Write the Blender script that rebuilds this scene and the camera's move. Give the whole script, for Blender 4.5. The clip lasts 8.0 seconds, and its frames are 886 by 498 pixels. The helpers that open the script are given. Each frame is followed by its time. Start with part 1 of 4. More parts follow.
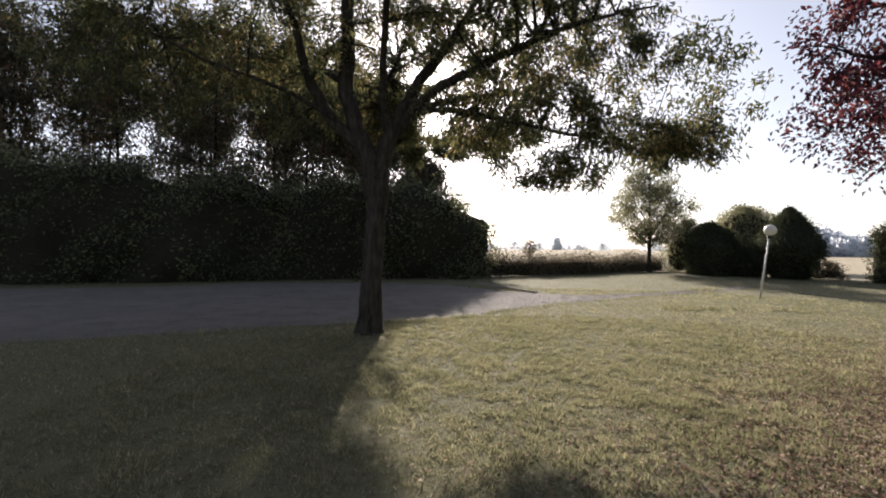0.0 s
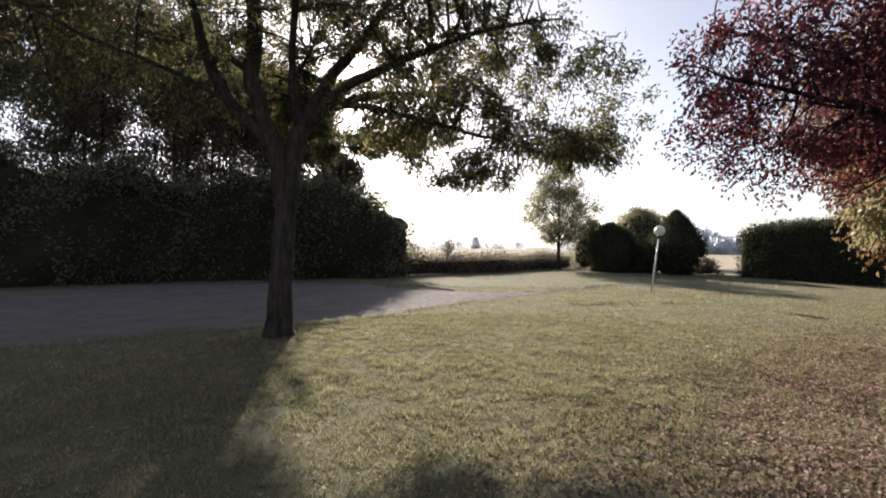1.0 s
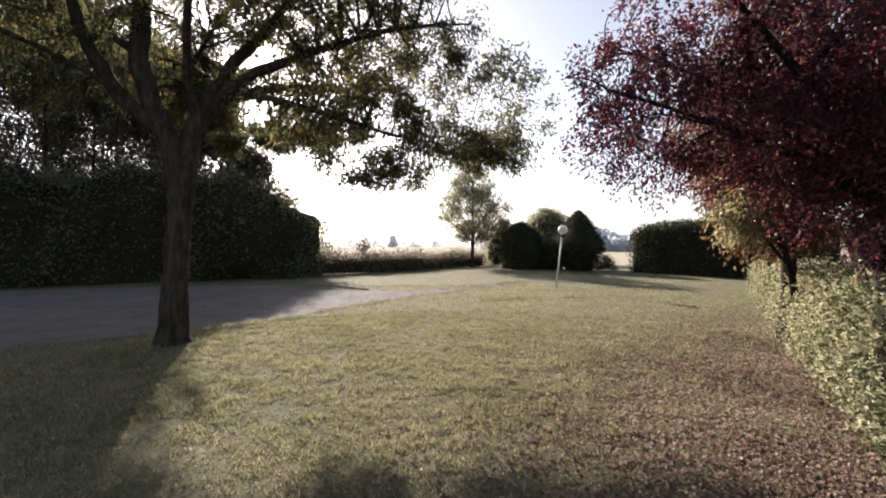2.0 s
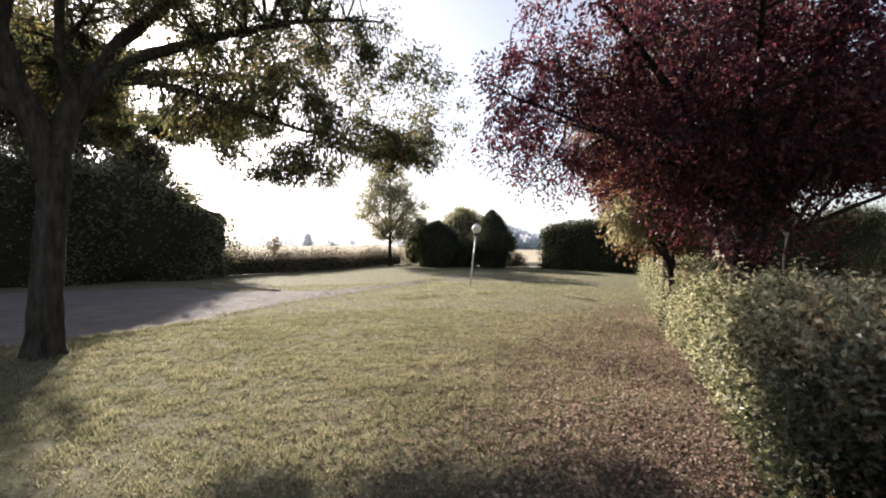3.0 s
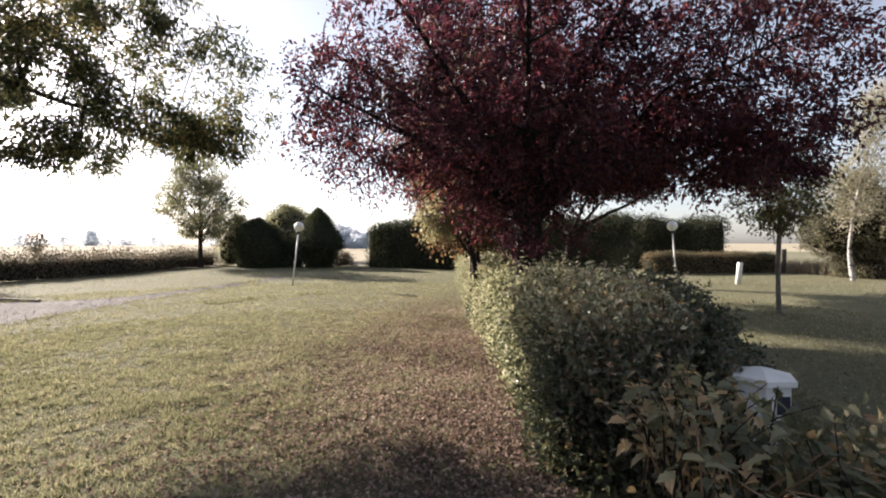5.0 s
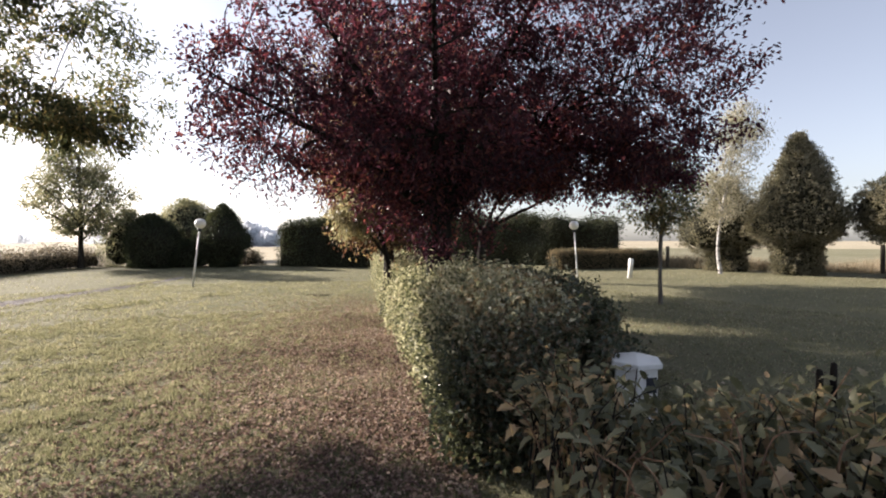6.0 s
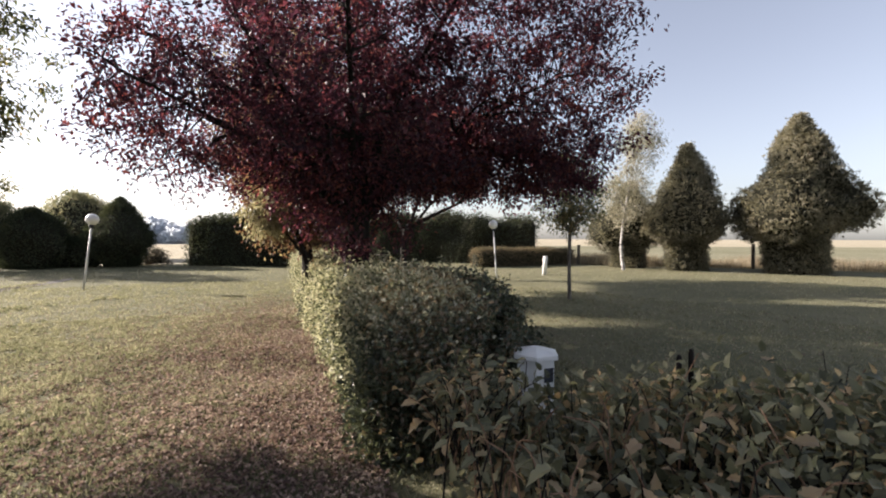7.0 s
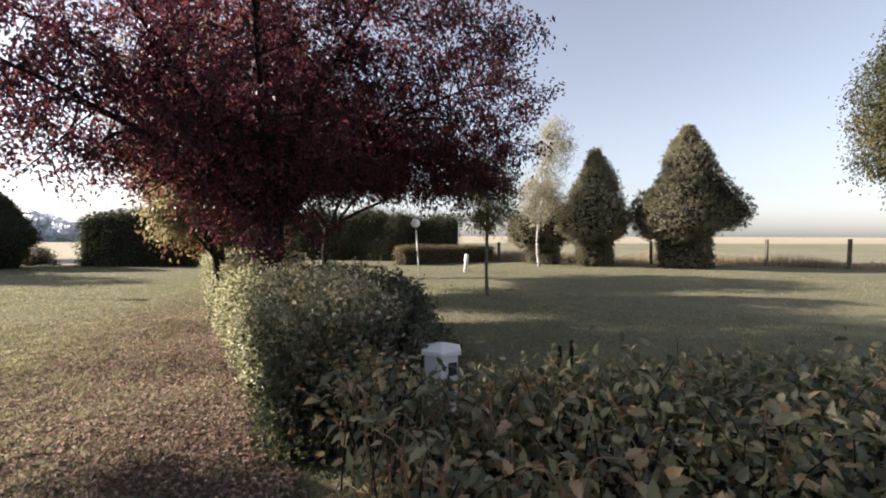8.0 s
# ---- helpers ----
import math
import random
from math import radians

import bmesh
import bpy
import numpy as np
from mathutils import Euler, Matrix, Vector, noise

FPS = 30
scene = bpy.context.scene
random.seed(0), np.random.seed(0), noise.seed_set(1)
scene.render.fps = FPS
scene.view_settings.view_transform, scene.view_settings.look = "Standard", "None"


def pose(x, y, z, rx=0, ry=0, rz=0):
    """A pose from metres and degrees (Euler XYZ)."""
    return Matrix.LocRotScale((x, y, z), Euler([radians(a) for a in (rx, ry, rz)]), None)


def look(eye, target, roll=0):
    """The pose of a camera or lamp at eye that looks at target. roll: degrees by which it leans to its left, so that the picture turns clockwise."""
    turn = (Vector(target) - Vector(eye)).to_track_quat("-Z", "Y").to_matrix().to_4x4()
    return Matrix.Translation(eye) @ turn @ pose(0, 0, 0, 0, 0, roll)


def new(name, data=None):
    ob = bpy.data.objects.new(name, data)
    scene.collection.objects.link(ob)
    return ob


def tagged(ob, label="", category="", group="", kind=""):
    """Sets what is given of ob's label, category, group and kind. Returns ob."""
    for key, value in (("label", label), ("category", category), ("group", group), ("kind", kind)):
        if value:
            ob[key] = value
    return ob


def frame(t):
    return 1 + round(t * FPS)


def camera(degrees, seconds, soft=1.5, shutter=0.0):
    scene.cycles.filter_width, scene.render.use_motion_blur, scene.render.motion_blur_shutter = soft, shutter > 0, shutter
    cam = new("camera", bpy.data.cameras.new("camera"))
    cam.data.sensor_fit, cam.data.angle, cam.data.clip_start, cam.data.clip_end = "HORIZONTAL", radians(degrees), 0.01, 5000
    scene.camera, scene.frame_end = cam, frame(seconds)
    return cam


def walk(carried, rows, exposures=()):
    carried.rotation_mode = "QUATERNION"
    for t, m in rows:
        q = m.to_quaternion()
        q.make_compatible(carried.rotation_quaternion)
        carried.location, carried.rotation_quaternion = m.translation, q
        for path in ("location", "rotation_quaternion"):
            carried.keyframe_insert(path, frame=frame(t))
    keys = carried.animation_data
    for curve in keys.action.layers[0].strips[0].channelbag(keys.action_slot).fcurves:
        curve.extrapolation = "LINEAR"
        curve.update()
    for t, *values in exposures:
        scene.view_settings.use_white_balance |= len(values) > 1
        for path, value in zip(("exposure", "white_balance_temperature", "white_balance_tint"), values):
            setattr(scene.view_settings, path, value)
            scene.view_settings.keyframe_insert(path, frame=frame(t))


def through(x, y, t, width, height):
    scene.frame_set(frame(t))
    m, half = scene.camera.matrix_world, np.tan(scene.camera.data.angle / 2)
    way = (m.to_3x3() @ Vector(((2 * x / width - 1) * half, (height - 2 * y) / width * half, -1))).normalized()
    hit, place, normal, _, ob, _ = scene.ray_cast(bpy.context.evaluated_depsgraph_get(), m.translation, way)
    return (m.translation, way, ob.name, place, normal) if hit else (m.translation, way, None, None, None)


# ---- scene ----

cam = camera(89.0, 8.0, soft=2.0)
# seconds, eye, target and roll
PATH = [
    (0, (0.0, 0.0, 1.651), (0.071, 1.999, 1.642), 0.4),
    (0.5, (0.057, 0.02, 1.651), (0.291, 2.006, 1.64), 0.5),
    (1, (0.109, 0.016, 1.654), (0.528, 1.972, 1.642), 0.4),
    (1.5, (0.157, 0.001, 1.656), (0.751, 1.911, 1.642), 0.3),
    (3, (0.251, -0.12, 1.665), (1.337, 1.56, 1.642), 0.1),
    (3.5, (0.288, -0.143, 1.668), (1.51, 1.44, 1.641), -0.0),
    (4, (0.33, -0.194, 1.673), (1.693, 1.269, 1.643), -0.1),
    (4.5, (0.367, -0.247, 1.657), (1.857, 1.086, 1.629), 0.1),
    (5, (0.404, -0.302, 1.642), (2.024, 0.871, 1.616), -0.0),
    (6.5, (0.359, -0.473, 1.68), (2.23, 0.234, 1.637), 0.1),
    (7, (0.312, -0.541, 1.698), (2.235, 0.009, 1.651), 0.2),
    (7.5, (0.233, -0.61, 1.715), (2.193, -0.212, 1.662), 0.3),
    (8, (0.148, -0.723, 1.755), (2.134, -0.493, 1.696), 0.2),
]
KELVIN, TINT = 6240.0, 17.0
walk(cam, [(t, look(eye, target, roll)) for t, eye, target, roll in PATH],
     [(0.0, 1.12, KELVIN, TINT), (3.0, 1.52, KELVIN, TINT), (8.0, 1.62, KELVIN, TINT)])

# ---------------------------------------------------------------- light
SUN_UP, SUN_TURN = 22.5, 0.6      # degrees over the horizon; degrees from +y towards +x
world = bpy.data.worlds.new("sky")
scene.world = world
world.use_nodes = True
wn = world.node_tree
wn.nodes.clear()
sky = wn.nodes.new("ShaderNodeTexSky")
sky.sky_type = "NISHITA"
sky.sun_disc = False
sky.sun_elevation, sky.sun_rotation = radians(SUN_UP), radians(SUN_TURN)
sky.altitude = 0
sky.air_density, sky.dust_density, sky.ozone_density = 1.0, 1.2, 1.0
back = wn.nodes.new("ShaderNodeBackground")
back.inputs["Strength"].default_value = 0.076
wout = wn.nodes.new("ShaderNodeOutputWorld")
haze = wn.nodes.new("ShaderNodeHueSaturation")      # thin high haze takes the depth out of the blue
haze.inputs["Saturation"].default_value = 0.50
haze.inputs["Value"].default_value = 0.90
wn.links.new(sky.outputs[0], haze.inputs["Color"])
wn.links.new(haze.outputs[0], back.inputs["Color"])
wn.links.new(back.outputs[0], wout.inputs["Surface"])

sun = new("sun", bpy.data.lights.new("sun", "SUN"))
sun.data.energy, sun.data.angle, sun.data.color = 5.0, radians(0.53), (1.0, 0.91, 0.77)
to_sun = Vector((math.sin(radians(SUN_TURN)) * math.cos(radians(SUN_UP)),
                 math.cos(radians(SUN_TURN)) * math.cos(radians(SUN_UP)), math.sin(radians(SUN_UP))))
sun.matrix_world = look(to_sun * 60, (0, 0, 0))


# ---------------------------------------------------------------- materials
def ramp(nodes, links, source, stops):
    r = nodes.new("ShaderNodeValToRGB")
    el = r.color_ramp.elements
    while len(el) < len(stops):
        el.new(0.5)
    for e, (at, c) in zip(el, stops):
        e.position, e.color = at, (*c, 1)
    links.new(source, r.inputs["Fac"])
    return r.outputs["Color"]


def mix(nodes, links, fac, a, b, how="MIX"):
    m = nodes.new("ShaderNodeMix")
    m.data_type, m.blend_type = "RGBA", how
    if isinstance(fac, float):
        m.inputs["Factor"].default_value = fac
    else:
        links.new(fac, m.inputs["Factor"])
    for sock, v in ((m.inputs["A"], a), (m.inputs["B"], b)):
        if isinstance(v, tuple):
            sock.default_value = (*v, 1)
        else:
            links.new(v, sock)
    return m.outputs["Result"]


def noise_of(nodes, links, coord, scale, detail=4.0, stretch=None):
    if stretch:
        mp = nodes.new("ShaderNodeMapping")
        mp.inputs["Scale"].default_value = stretch
        links.new(coord, mp.inputs["Vector"])
        coord = mp.outputs["Vector"]
    n = nodes.new("ShaderNodeTexNoise")
    n.inputs["Scale"].default_value, n.inputs["Detail"].default_value = scale, detail
    links.new(coord, n.inputs["Vector"])
    return n.outputs["Fac"]


def surface(name, stops, fine=40.0, coarse=1.2, rough=0.8, bump=0.3, spec=0.3, worn=(0.5, 0.5, 0.5), wear=0.35,
            metal=0.0, stretch=None, depth=0.01):
    """A solid surface: grain by a ramp, stains at a coarser scale, relief."""
    m = bpy.data.materials.new(name)
    m.use_nodes = True
    nodes, links = m.node_tree.nodes, m.node_tree.links
    p = nodes["Principled BSDF"]
    co = nodes.new("ShaderNodeNewGeometry").outputs["Position"]
    a = noise_of(nodes, links, co, fine, 5.0, stretch)
    b = noise_of(nodes, links, co, coarse, 3.0)
    col = ramp(nodes, links, a, stops)
    stain = ramp(nodes, links, b, [(0.35, (1, 1, 1)), (0.75, worn)])
    links.new(mix(nodes, links, wear, col, mix(nodes, links, 1.0, col, stain, "MULTIPLY")), p.inputs["Base Color"])
    p.inputs["Roughness"].default_value, p.inputs["Metallic"].default_value = rough, metal
    p.inputs["Specular IOR Level"].default_value = spec
    bp = nodes.new("ShaderNodeBump")
    bp.inputs["Strength"].default_value, bp.inputs["Distance"].default_value = bump, depth
    links.new(a, bp.inputs["Height"])
    links.new(bp.outputs[0], p.inputs["Normal"])
    return m


def leafy(name, stops, through=0.45, glow=(1.5, 1.5, 0.9), rough=0.5, spec=0.35, patch=0.5, drift=1.6):
    """Leaves: each one its own tone, gloss on top, light coming through."""
    m = bpy.data.materials.new(name)
    m.use_nodes = True
    nodes, links = m.node_tree.nodes, m.node_tree.links
    p, out = nodes["Principled BSDF"], nodes["Material Output"]
    geo = nodes.new("ShaderNodeNewGeometry")
    mx = nodes.new("ShaderNodeMath")
    mx.operation = "MULTIPLY_ADD"
    n = noise_of(nodes, links, geo.outputs["Position"], patch, 2.0)
    add = nodes.new("ShaderNodeMath")
    add.operation = "SUBTRACT"
    links.new(n, add.inputs[0])
    add.inputs[1].default_value = 0.5
    links.new(add.outputs[0], mx.inputs[0])
    mx.inputs[1].default_value = drift
    links.new(geo.outputs["Random Per Island"], mx.inputs[2])
    col = ramp(nodes, links, mx.outputs[0], stops)
    links.new(col, p.inputs["Base Color"])
    p.inputs["Roughness"].default_value, p.inputs["Specular IOR Level"].default_value = rough, spec
    tr = nodes.new("ShaderNodeBsdfTranslucent")
    links.new(mix(nodes, links, 1.0, col, glow, "MULTIPLY"), tr.inputs["Color"])
    ms = nodes.new("ShaderNodeMixShader")
    ms.inputs[0].default_value = through
    links.new(p.outputs[0], ms.inputs[1])
    links.new(tr.outputs[0], ms.inputs[2])
    links.new(ms.outputs[0], out.inputs["Surface"])
    return m


def ground_surface(name, layers, bump=0.6, rough=0.95, depth=0.03):
    """Grass, soil or gravel: noise layers (scale, low, high, colour, most) over a first colour."""
    m = bpy.data.materials.new(name)
    m.use_nodes = True
    nodes, links = m.node_tree.nodes, m.node_tree.links
    p = nodes["Principled BSDF"]
    co = nodes.new("ShaderNodeNewGeometry").outputs["Position"]
    col, heights = layers[0], []
    for scale, low, high, tone, most in layers[1:]:
        f = noise_of(nodes, links, co, scale, 6.0)
        k = ramp(nodes, links, f, [(low, (0, 0, 0)), (high, (most,) * 3)])
        col = mix(nodes, links, k, col, tone)
        heights.append(f)
    links.new(col, p.inputs["Base Color"])
    p.inputs["Roughness"].default_value, p.inputs["Specular IOR Level"].default_value = rough, 0.12
    bp = nodes.new("ShaderNodeBump")
    bp.inputs["Strength"].default_value, bp.inputs["Distance"].default_value = bump, depth
    links.new(heights[-1], bp.inputs["Height"])
    links.new(bp.outputs[0], p.inputs["Normal"])
    return m


BARK = surface("bark", [(0.3, (0.022, 0.019, 0.016)), (0.6, (0.062, 0.053, 0.045)), (0.8, (0.10, 0.088, 0.075))], 14, 1.5,
               0.95, 0.9, 0.1, (0.5, 0.55, 0.4), 0.5, stretch=(1, 1, 0.25), depth=0.03)
BARK_DARK = surface("plum_bark", [(0.3, (0.010, 0.009, 0.008)), (0.7, (0.034, 0.028, 0.025))], 18, 2, 0.95, 0.9, 0.1,
                    stretch=(1, 1, 0.4), depth=0.02)
BARK_PALE = surface("sapling_bark", [(0.3, (0.09, 0.08, 0.068)), (0.7, (0.20, 0.18, 0.155))], 22, 2, 0.9, 0.6, 0.15, stretch=(1, 1, 0.3), depth=0.006)
BARK_BIRCH = surface("birch_bark", [(0.38, (0.08, 0.07, 0.065)), (0.47, (0.36, 0.34, 0.315)), (0.8, (0.50, 0.48, 0.445))], 6, 1,
                     0.8, 0.4, 0.2, stretch=(0.6, 0.6, 2.2))
ASH_LEAF = leafy("ash_leaf", [(0.0, (0.04, 0.05, 0.03)), (0.5, (0.08, 0.09, 0.05)), (0.85, (0.15, 0.142, 0.075)), (1.0, (0.23, 0.18, 0.085))], 0.60, (1.5, 1.45, 1.12))
PLUM_LEAF = leafy("plum_leaf", [(0.0, (0.032, 0.017, 0.026)), (0.5, (0.058, 0.024, 0.034)), (0.85, (0.118, 0.045, 0.048)), (1.0, (0.19, 0.08, 0.06))], 0.5, (1.68, 1.08, 1.15))
ORANGE_LEAF = leafy("autumn_leaf", [(0.0, (0.055, 0.034, 0.025)), (0.4, (0.11, 0.058, 0.038)), (0.75, (0.17, 0.11, 0.062)), (1.0, (0.24, 0.21, 0.11))], 0.45, (1.3, 1.12, 0.95))
YELLOW_LEAF = leafy("yellow_leaf", [(0.0, (0.16, 0.145, 0.085)), (0.5, (0.26, 0.235, 0.145)), (1.0, (0.36, 0.325, 0.215))], 0.4, (1.2, 1.2, 0.95))
HEDGE_LEAF = leafy("hedge_leaf", [(0.0, (0.05, 0.058, 0.034)), (0.33, (0.19, 0.195, 0.12)), (0.68, (0.42, 0.41, 0.31)), (0.94, (0.60, 0.575, 0.47)), (1.0, (0.32, 0.25, 0.16))], 0.40, (1.25, 1.22, 0.92), 0.45, 0.40)
# greener hedge leaf, darkened further: shade under the plum put into the colour
SHADED_HEDGE_LEAF = leafy("shaded_hedge_leaf", [(0.0, (0.030, 0.038, 0.025)), (0.5, (0.066, 0.078, 0.049)), (0.95, (0.13, 0.138, 0.088)), (1.0, (0.17, 0.125, 0.08))], 0.35, (1.3, 1.25, 0.9), 0.34, 0.65)
SHRUB_LEAF = leafy("shrub_leaf", [(0.0, (0.06, 0.066, 0.042)), (0.45, (0.155, 0.158, 0.10)), (0.80, (0.28, 0.268, 0.17)), (0.93, (0.36, 0.255, 0.155)), (1.0, (0.46, 0.34, 0.205))], 0.42, (1.25, 1.2, 0.9), 0.5, 0.35, 0.8)
LAUREL_LEAF = leafy("laurel_leaf", [(0.0, (0.045, 0.055, 0.037)), (0.55, (0.10, 0.114, 0.072)), (1.0, (0.22, 0.225, 0.14))], 0.52, (1.35, 1.3, 0.95), 0.25, 0.7)
WOOD_LEAF = leafy("woodland_leaf", [(0.0, (0.022, 0.026, 0.016)), (0.5, (0.042, 0.043, 0.024)), (0.85, (0.075, 0.06, 0.032)), (1.0, (0.12, 0.062, 0.032))], 0.14, (1.3, 1.15, 0.8))
THUJA_LEAF = leafy("conifer_leaf", [(0.0, (0.092, 0.088, 0.066)), (0.5, (0.20, 0.186, 0.135)), (1.0, (0.37, 0.335, 0.255))], 0.32, (1.2, 1.2, 0.9), 0.65, 0.2)
YEW_LEAF = leafy("dark_conifer_leaf", [(0.0, (0.03, 0.038, 0.024)), (0.6, (0.055, 0.064, 0.036)), (1.0, (0.095, 0.10, 0.055))], 0.2, (1.3, 1.3, 0.9), 0.6, 0.25)
BIRCH_LEAF = leafy("birch_leaf", [(0.0, (0.19, 0.18, 0.12)), (0.5, (0.31, 0.285, 0.205)), (1.0, (0.44, 0.40, 0.31))], 0.4, (1.2, 1.2, 1.0))
YOUNG_LEAF = leafy("young_tree_leaf", [(0.0, (0.085, 0.095, 0.062)), (0.5, (0.165, 0.17, 0.11)), (1.0, (0.27, 0.255, 0.16))], 0.6, (1.3, 1.25, 1.08))
LOW_LEAF = leafy("low_hedge_leaf", [(0.0, (0.085, 0.078, 0.055)), (0.5, (0.175, 0.148, 0.095)), (1.0, (0.32, 0.25, 0.165))], 0.42, (1.2, 1.15, 0.95), 0.7, 0.15)
FIELD_LEAF = leafy("field_hedge_leaf", [(0.0, (0.065, 0.062, 0.048)), (0.5, (0.125, 0.11, 0.08)), (1.0, (0.22, 0.18, 0.13))], 0.28, (1.2, 1.15, 1.0), 0.7, 0.15)
# near-white leaf: the haze of distance is painted into the base colour
HAZE_LEAF = leafy("haze_tinted_leaf", [(0.0, (0.72, 0.75, 0.78)), (1.0, (0.80, 0.82, 0.85))], 0.85, (1.0, 1.0, 1.0), 0.9, 0.1)
ORANGE_TWIG = surface("red_brown_twig", [(0.3, (0.16, 0.095, 0.06)), (0.7, (0.30, 0.19, 0.12))], 30, 5, 0.8, 0.4, 0.2, depth=0.002)
# inner twig brown, with the shade between the leaves put into the colour
INNER = surface("inner_twig_shade", [(0.3, (0.018, 0.018, 0.012)), (0.7, (0.05, 0.047, 0.032))], 22, 2, 1.0, 1.0, 0.05, depth=0.05)
DEAD_LEAF = leafy("fallen_leaf", [(0.0, (0.11, 0.076, 0.066)), (0.4, (0.235, 0.172, 0.145)), (0.8, (0.38, 0.295, 0.245)), (1.0, (0.50, 0.415, 0.335))], 0.25, (1.2, 1.1, 0.95), 0.75, 0.12)
DRY_GRASS = leafy("dry_grass", [(0.0, (0.17, 0.145, 0.095)), (0.5, (0.29, 0.24, 0.17)), (1.0, (0.42, 0.36, 0.27))], 0.4, (1.2, 1.15, 0.95), 0.7, 0.15)
GRASS = leafy("grass_blade", [(0.0, (0.13, 0.135, 0.082)), (0.45, (0.215, 0.208, 0.138)), (0.85, (0.31, 0.288, 0.208)), (1.0, (0.43, 0.388, 0.288))], 0.5, (1.2, 1.19, 0.94), 0.6, 0.15, 0.9, 0.7)
LAWN = ground_surface("lawn_soil_and_grass", [(0.15, 0.145, 0.082), (0.22, 0.40, 0.62, (0.205, 0.188, 0.115), 0.6), (1.4, 0.42, 0.66, (0.125, 0.13, 0.068), 0.5),
                      (9.0, 0.52, 0.68, (0.20, 0.17, 0.118), 0.6), (13.0, 0.56, 0.68, (0.055, 0.05, 0.032), 0.75), (140.0, 0.40, 0.66, (0.085, 0.078, 0.048), 0.6)], 0.5, 0.95, 0.015)
GRAVEL = ground_surface("driveway_gravel", [(0.175, 0.157, 0.146), (0.5, 0.40, 0.62, (0.225, 0.202, 0.188), 0.8), (1.6, 0.47, 0.62, (0.125, 0.113, 0.10), 0.75),
                        (5.0, 0.54, 0.68, (0.115, 0.112, 0.07), 0.35), (18.0, 0.42, 0.62, (0.10, 0.09, 0.08), 0.6), (70.0, 0.48, 0.66, (0.30, 0.275, 0.25), 0.6)], 0.9, 0.9, 0.03)
STUBBLE = ground_surface("field_stubble", [(0.44, 0.38, 0.28), (0.008, 0.40, 0.62, (0.38, 0.335, 0.25), 0.8), (0.08, 0.45, 0.7, (0.32, 0.29, 0.20), 0.5),
                         (1.5, 0.45, 0.7, (0.28, 0.24, 0.155), 0.6), (9.0, 0.45, 0.65, (0.22, 0.19, 0.12), 0.6)], 0.8, 1.0, 0.1)
MEADOW = ground_surface("meadow_grass", [(0.185, 0.175, 0.11), (0.05, 0.40, 0.65, (0.26, 0.235, 0.16), 0.8), (0.6, 0.45, 0.7, (0.13, 0.13, 0.075), 0.6),
                        (6.0, 0.45, 0.65, (0.10, 0.098, 0.055), 0.6)], 0.8, 1.0, 0.1)
WHITE_PAINT = surface("white_paint", [(0.3, (0.72, 0.72, 0.70)), (0.7, (0.82, 0.82, 0.80))], 12, 3, 0.45, 0.1, 0.4, (0.65, 0.62, 0.55), 0.5, depth=0.003)
GREY_POLE = surface("painted_pole", [(0.3, (0.58, 0.58, 0.56)), (0.7, (0.70, 0.70, 0.68))], 20, 4, 0.5, 0.15, 0.4, (0.55, 0.5, 0.42), 0.5, depth=0.002)
GLOBE = surface("opal_globe", [(0.3, (0.82, 0.81, 0.77)), (0.7, (0.87, 0.86, 0.83))], 6, 3, 0.25, 0.02, 0.5, (0.85, 0.83, 0.76), 0.4, depth=0.001)
DARK_PLASTIC = surface("dark_print", [(0.3, (0.02, 0.022, 0.03)), (0.7, (0.045, 0.05, 0.065))], 30, 5, 0.5, 0.05, 0.3, depth=0.001)
OLD_WOOD = surface("weathered_wood", [(0.3, (0.07, 0.06, 0.05)), (0.7, (0.17, 0.15, 0.125))], 12, 2, 0.9, 0.6, 0.15, stretch=(4, 4, 0.4), depth=0.006)
PALE_WOOD = surface("pale_wood", [(0.3, (0.26, 0.22, 0.17)), (0.7, (0.40, 0.35, 0.28))], 12, 2, 0.85, 0.4, 0.2, stretch=(4, 4, 0.4), depth=0.004)


# ---------------------------------------------------------------- building helpers
def mesh_of(name, verts, faces, mats, smooth=False):
    """A mesh from an array of places and one of quads or triangles."""
    verts, faces = np.asarray(verts, np.float32), np.asarray(faces, np.int32)
    me = bpy.data.meshes.new(name)
    n, k = faces.shape
    me.vertices.add(len(verts))
    me.vertices.foreach_set("co", verts.ravel())
    me.loops.add(n * k)
    me.loops.foreach_set("vertex_index", faces.ravel())
    me.polygons.add(n)
    me.polygons.foreach_set("loop_start", np.arange(0, n * k, k, dtype=np.int32))
    me.polygons.foreach_set("loop_total", np.full(n, k, np.int32))
    me.polygons.foreach_set("use_smooth", np.full(n, smooth, bool))
    me.materials.append(mats)
    me.update(calc_edges=True)
    me.validate()
    return me


def part_of(name, verts, faces, mats, parent, label="", smooth=False, kind=""):
    ob = new(name, mesh_of(name, verts, faces, mats, smooth))
    ob.parent = parent
    return tagged(ob, label, kind=kind)


def part(name, bm, mats, parent, label="", smooth=True):
    me = bpy.data.meshes.new(name)
    bm.to_mesh(me)
    bm.free()
    me.materials.append(mats)
    for p in me.polygons:
        p.use_smooth = smooth
    ob = new(name, me)
    ob.parent = parent
    return tagged(ob, label)


def thing(name, label, category, group="", kind="", at=(0, 0, 0)):
    ob = new(name)
    ob.empty_display_size = 0.2
    ob.location = at
    return tagged(ob, label, category, group, kind)


def unit(v):
    return v / np.maximum(np.linalg.norm(v, axis=-1, keepdims=True), 1e-9)


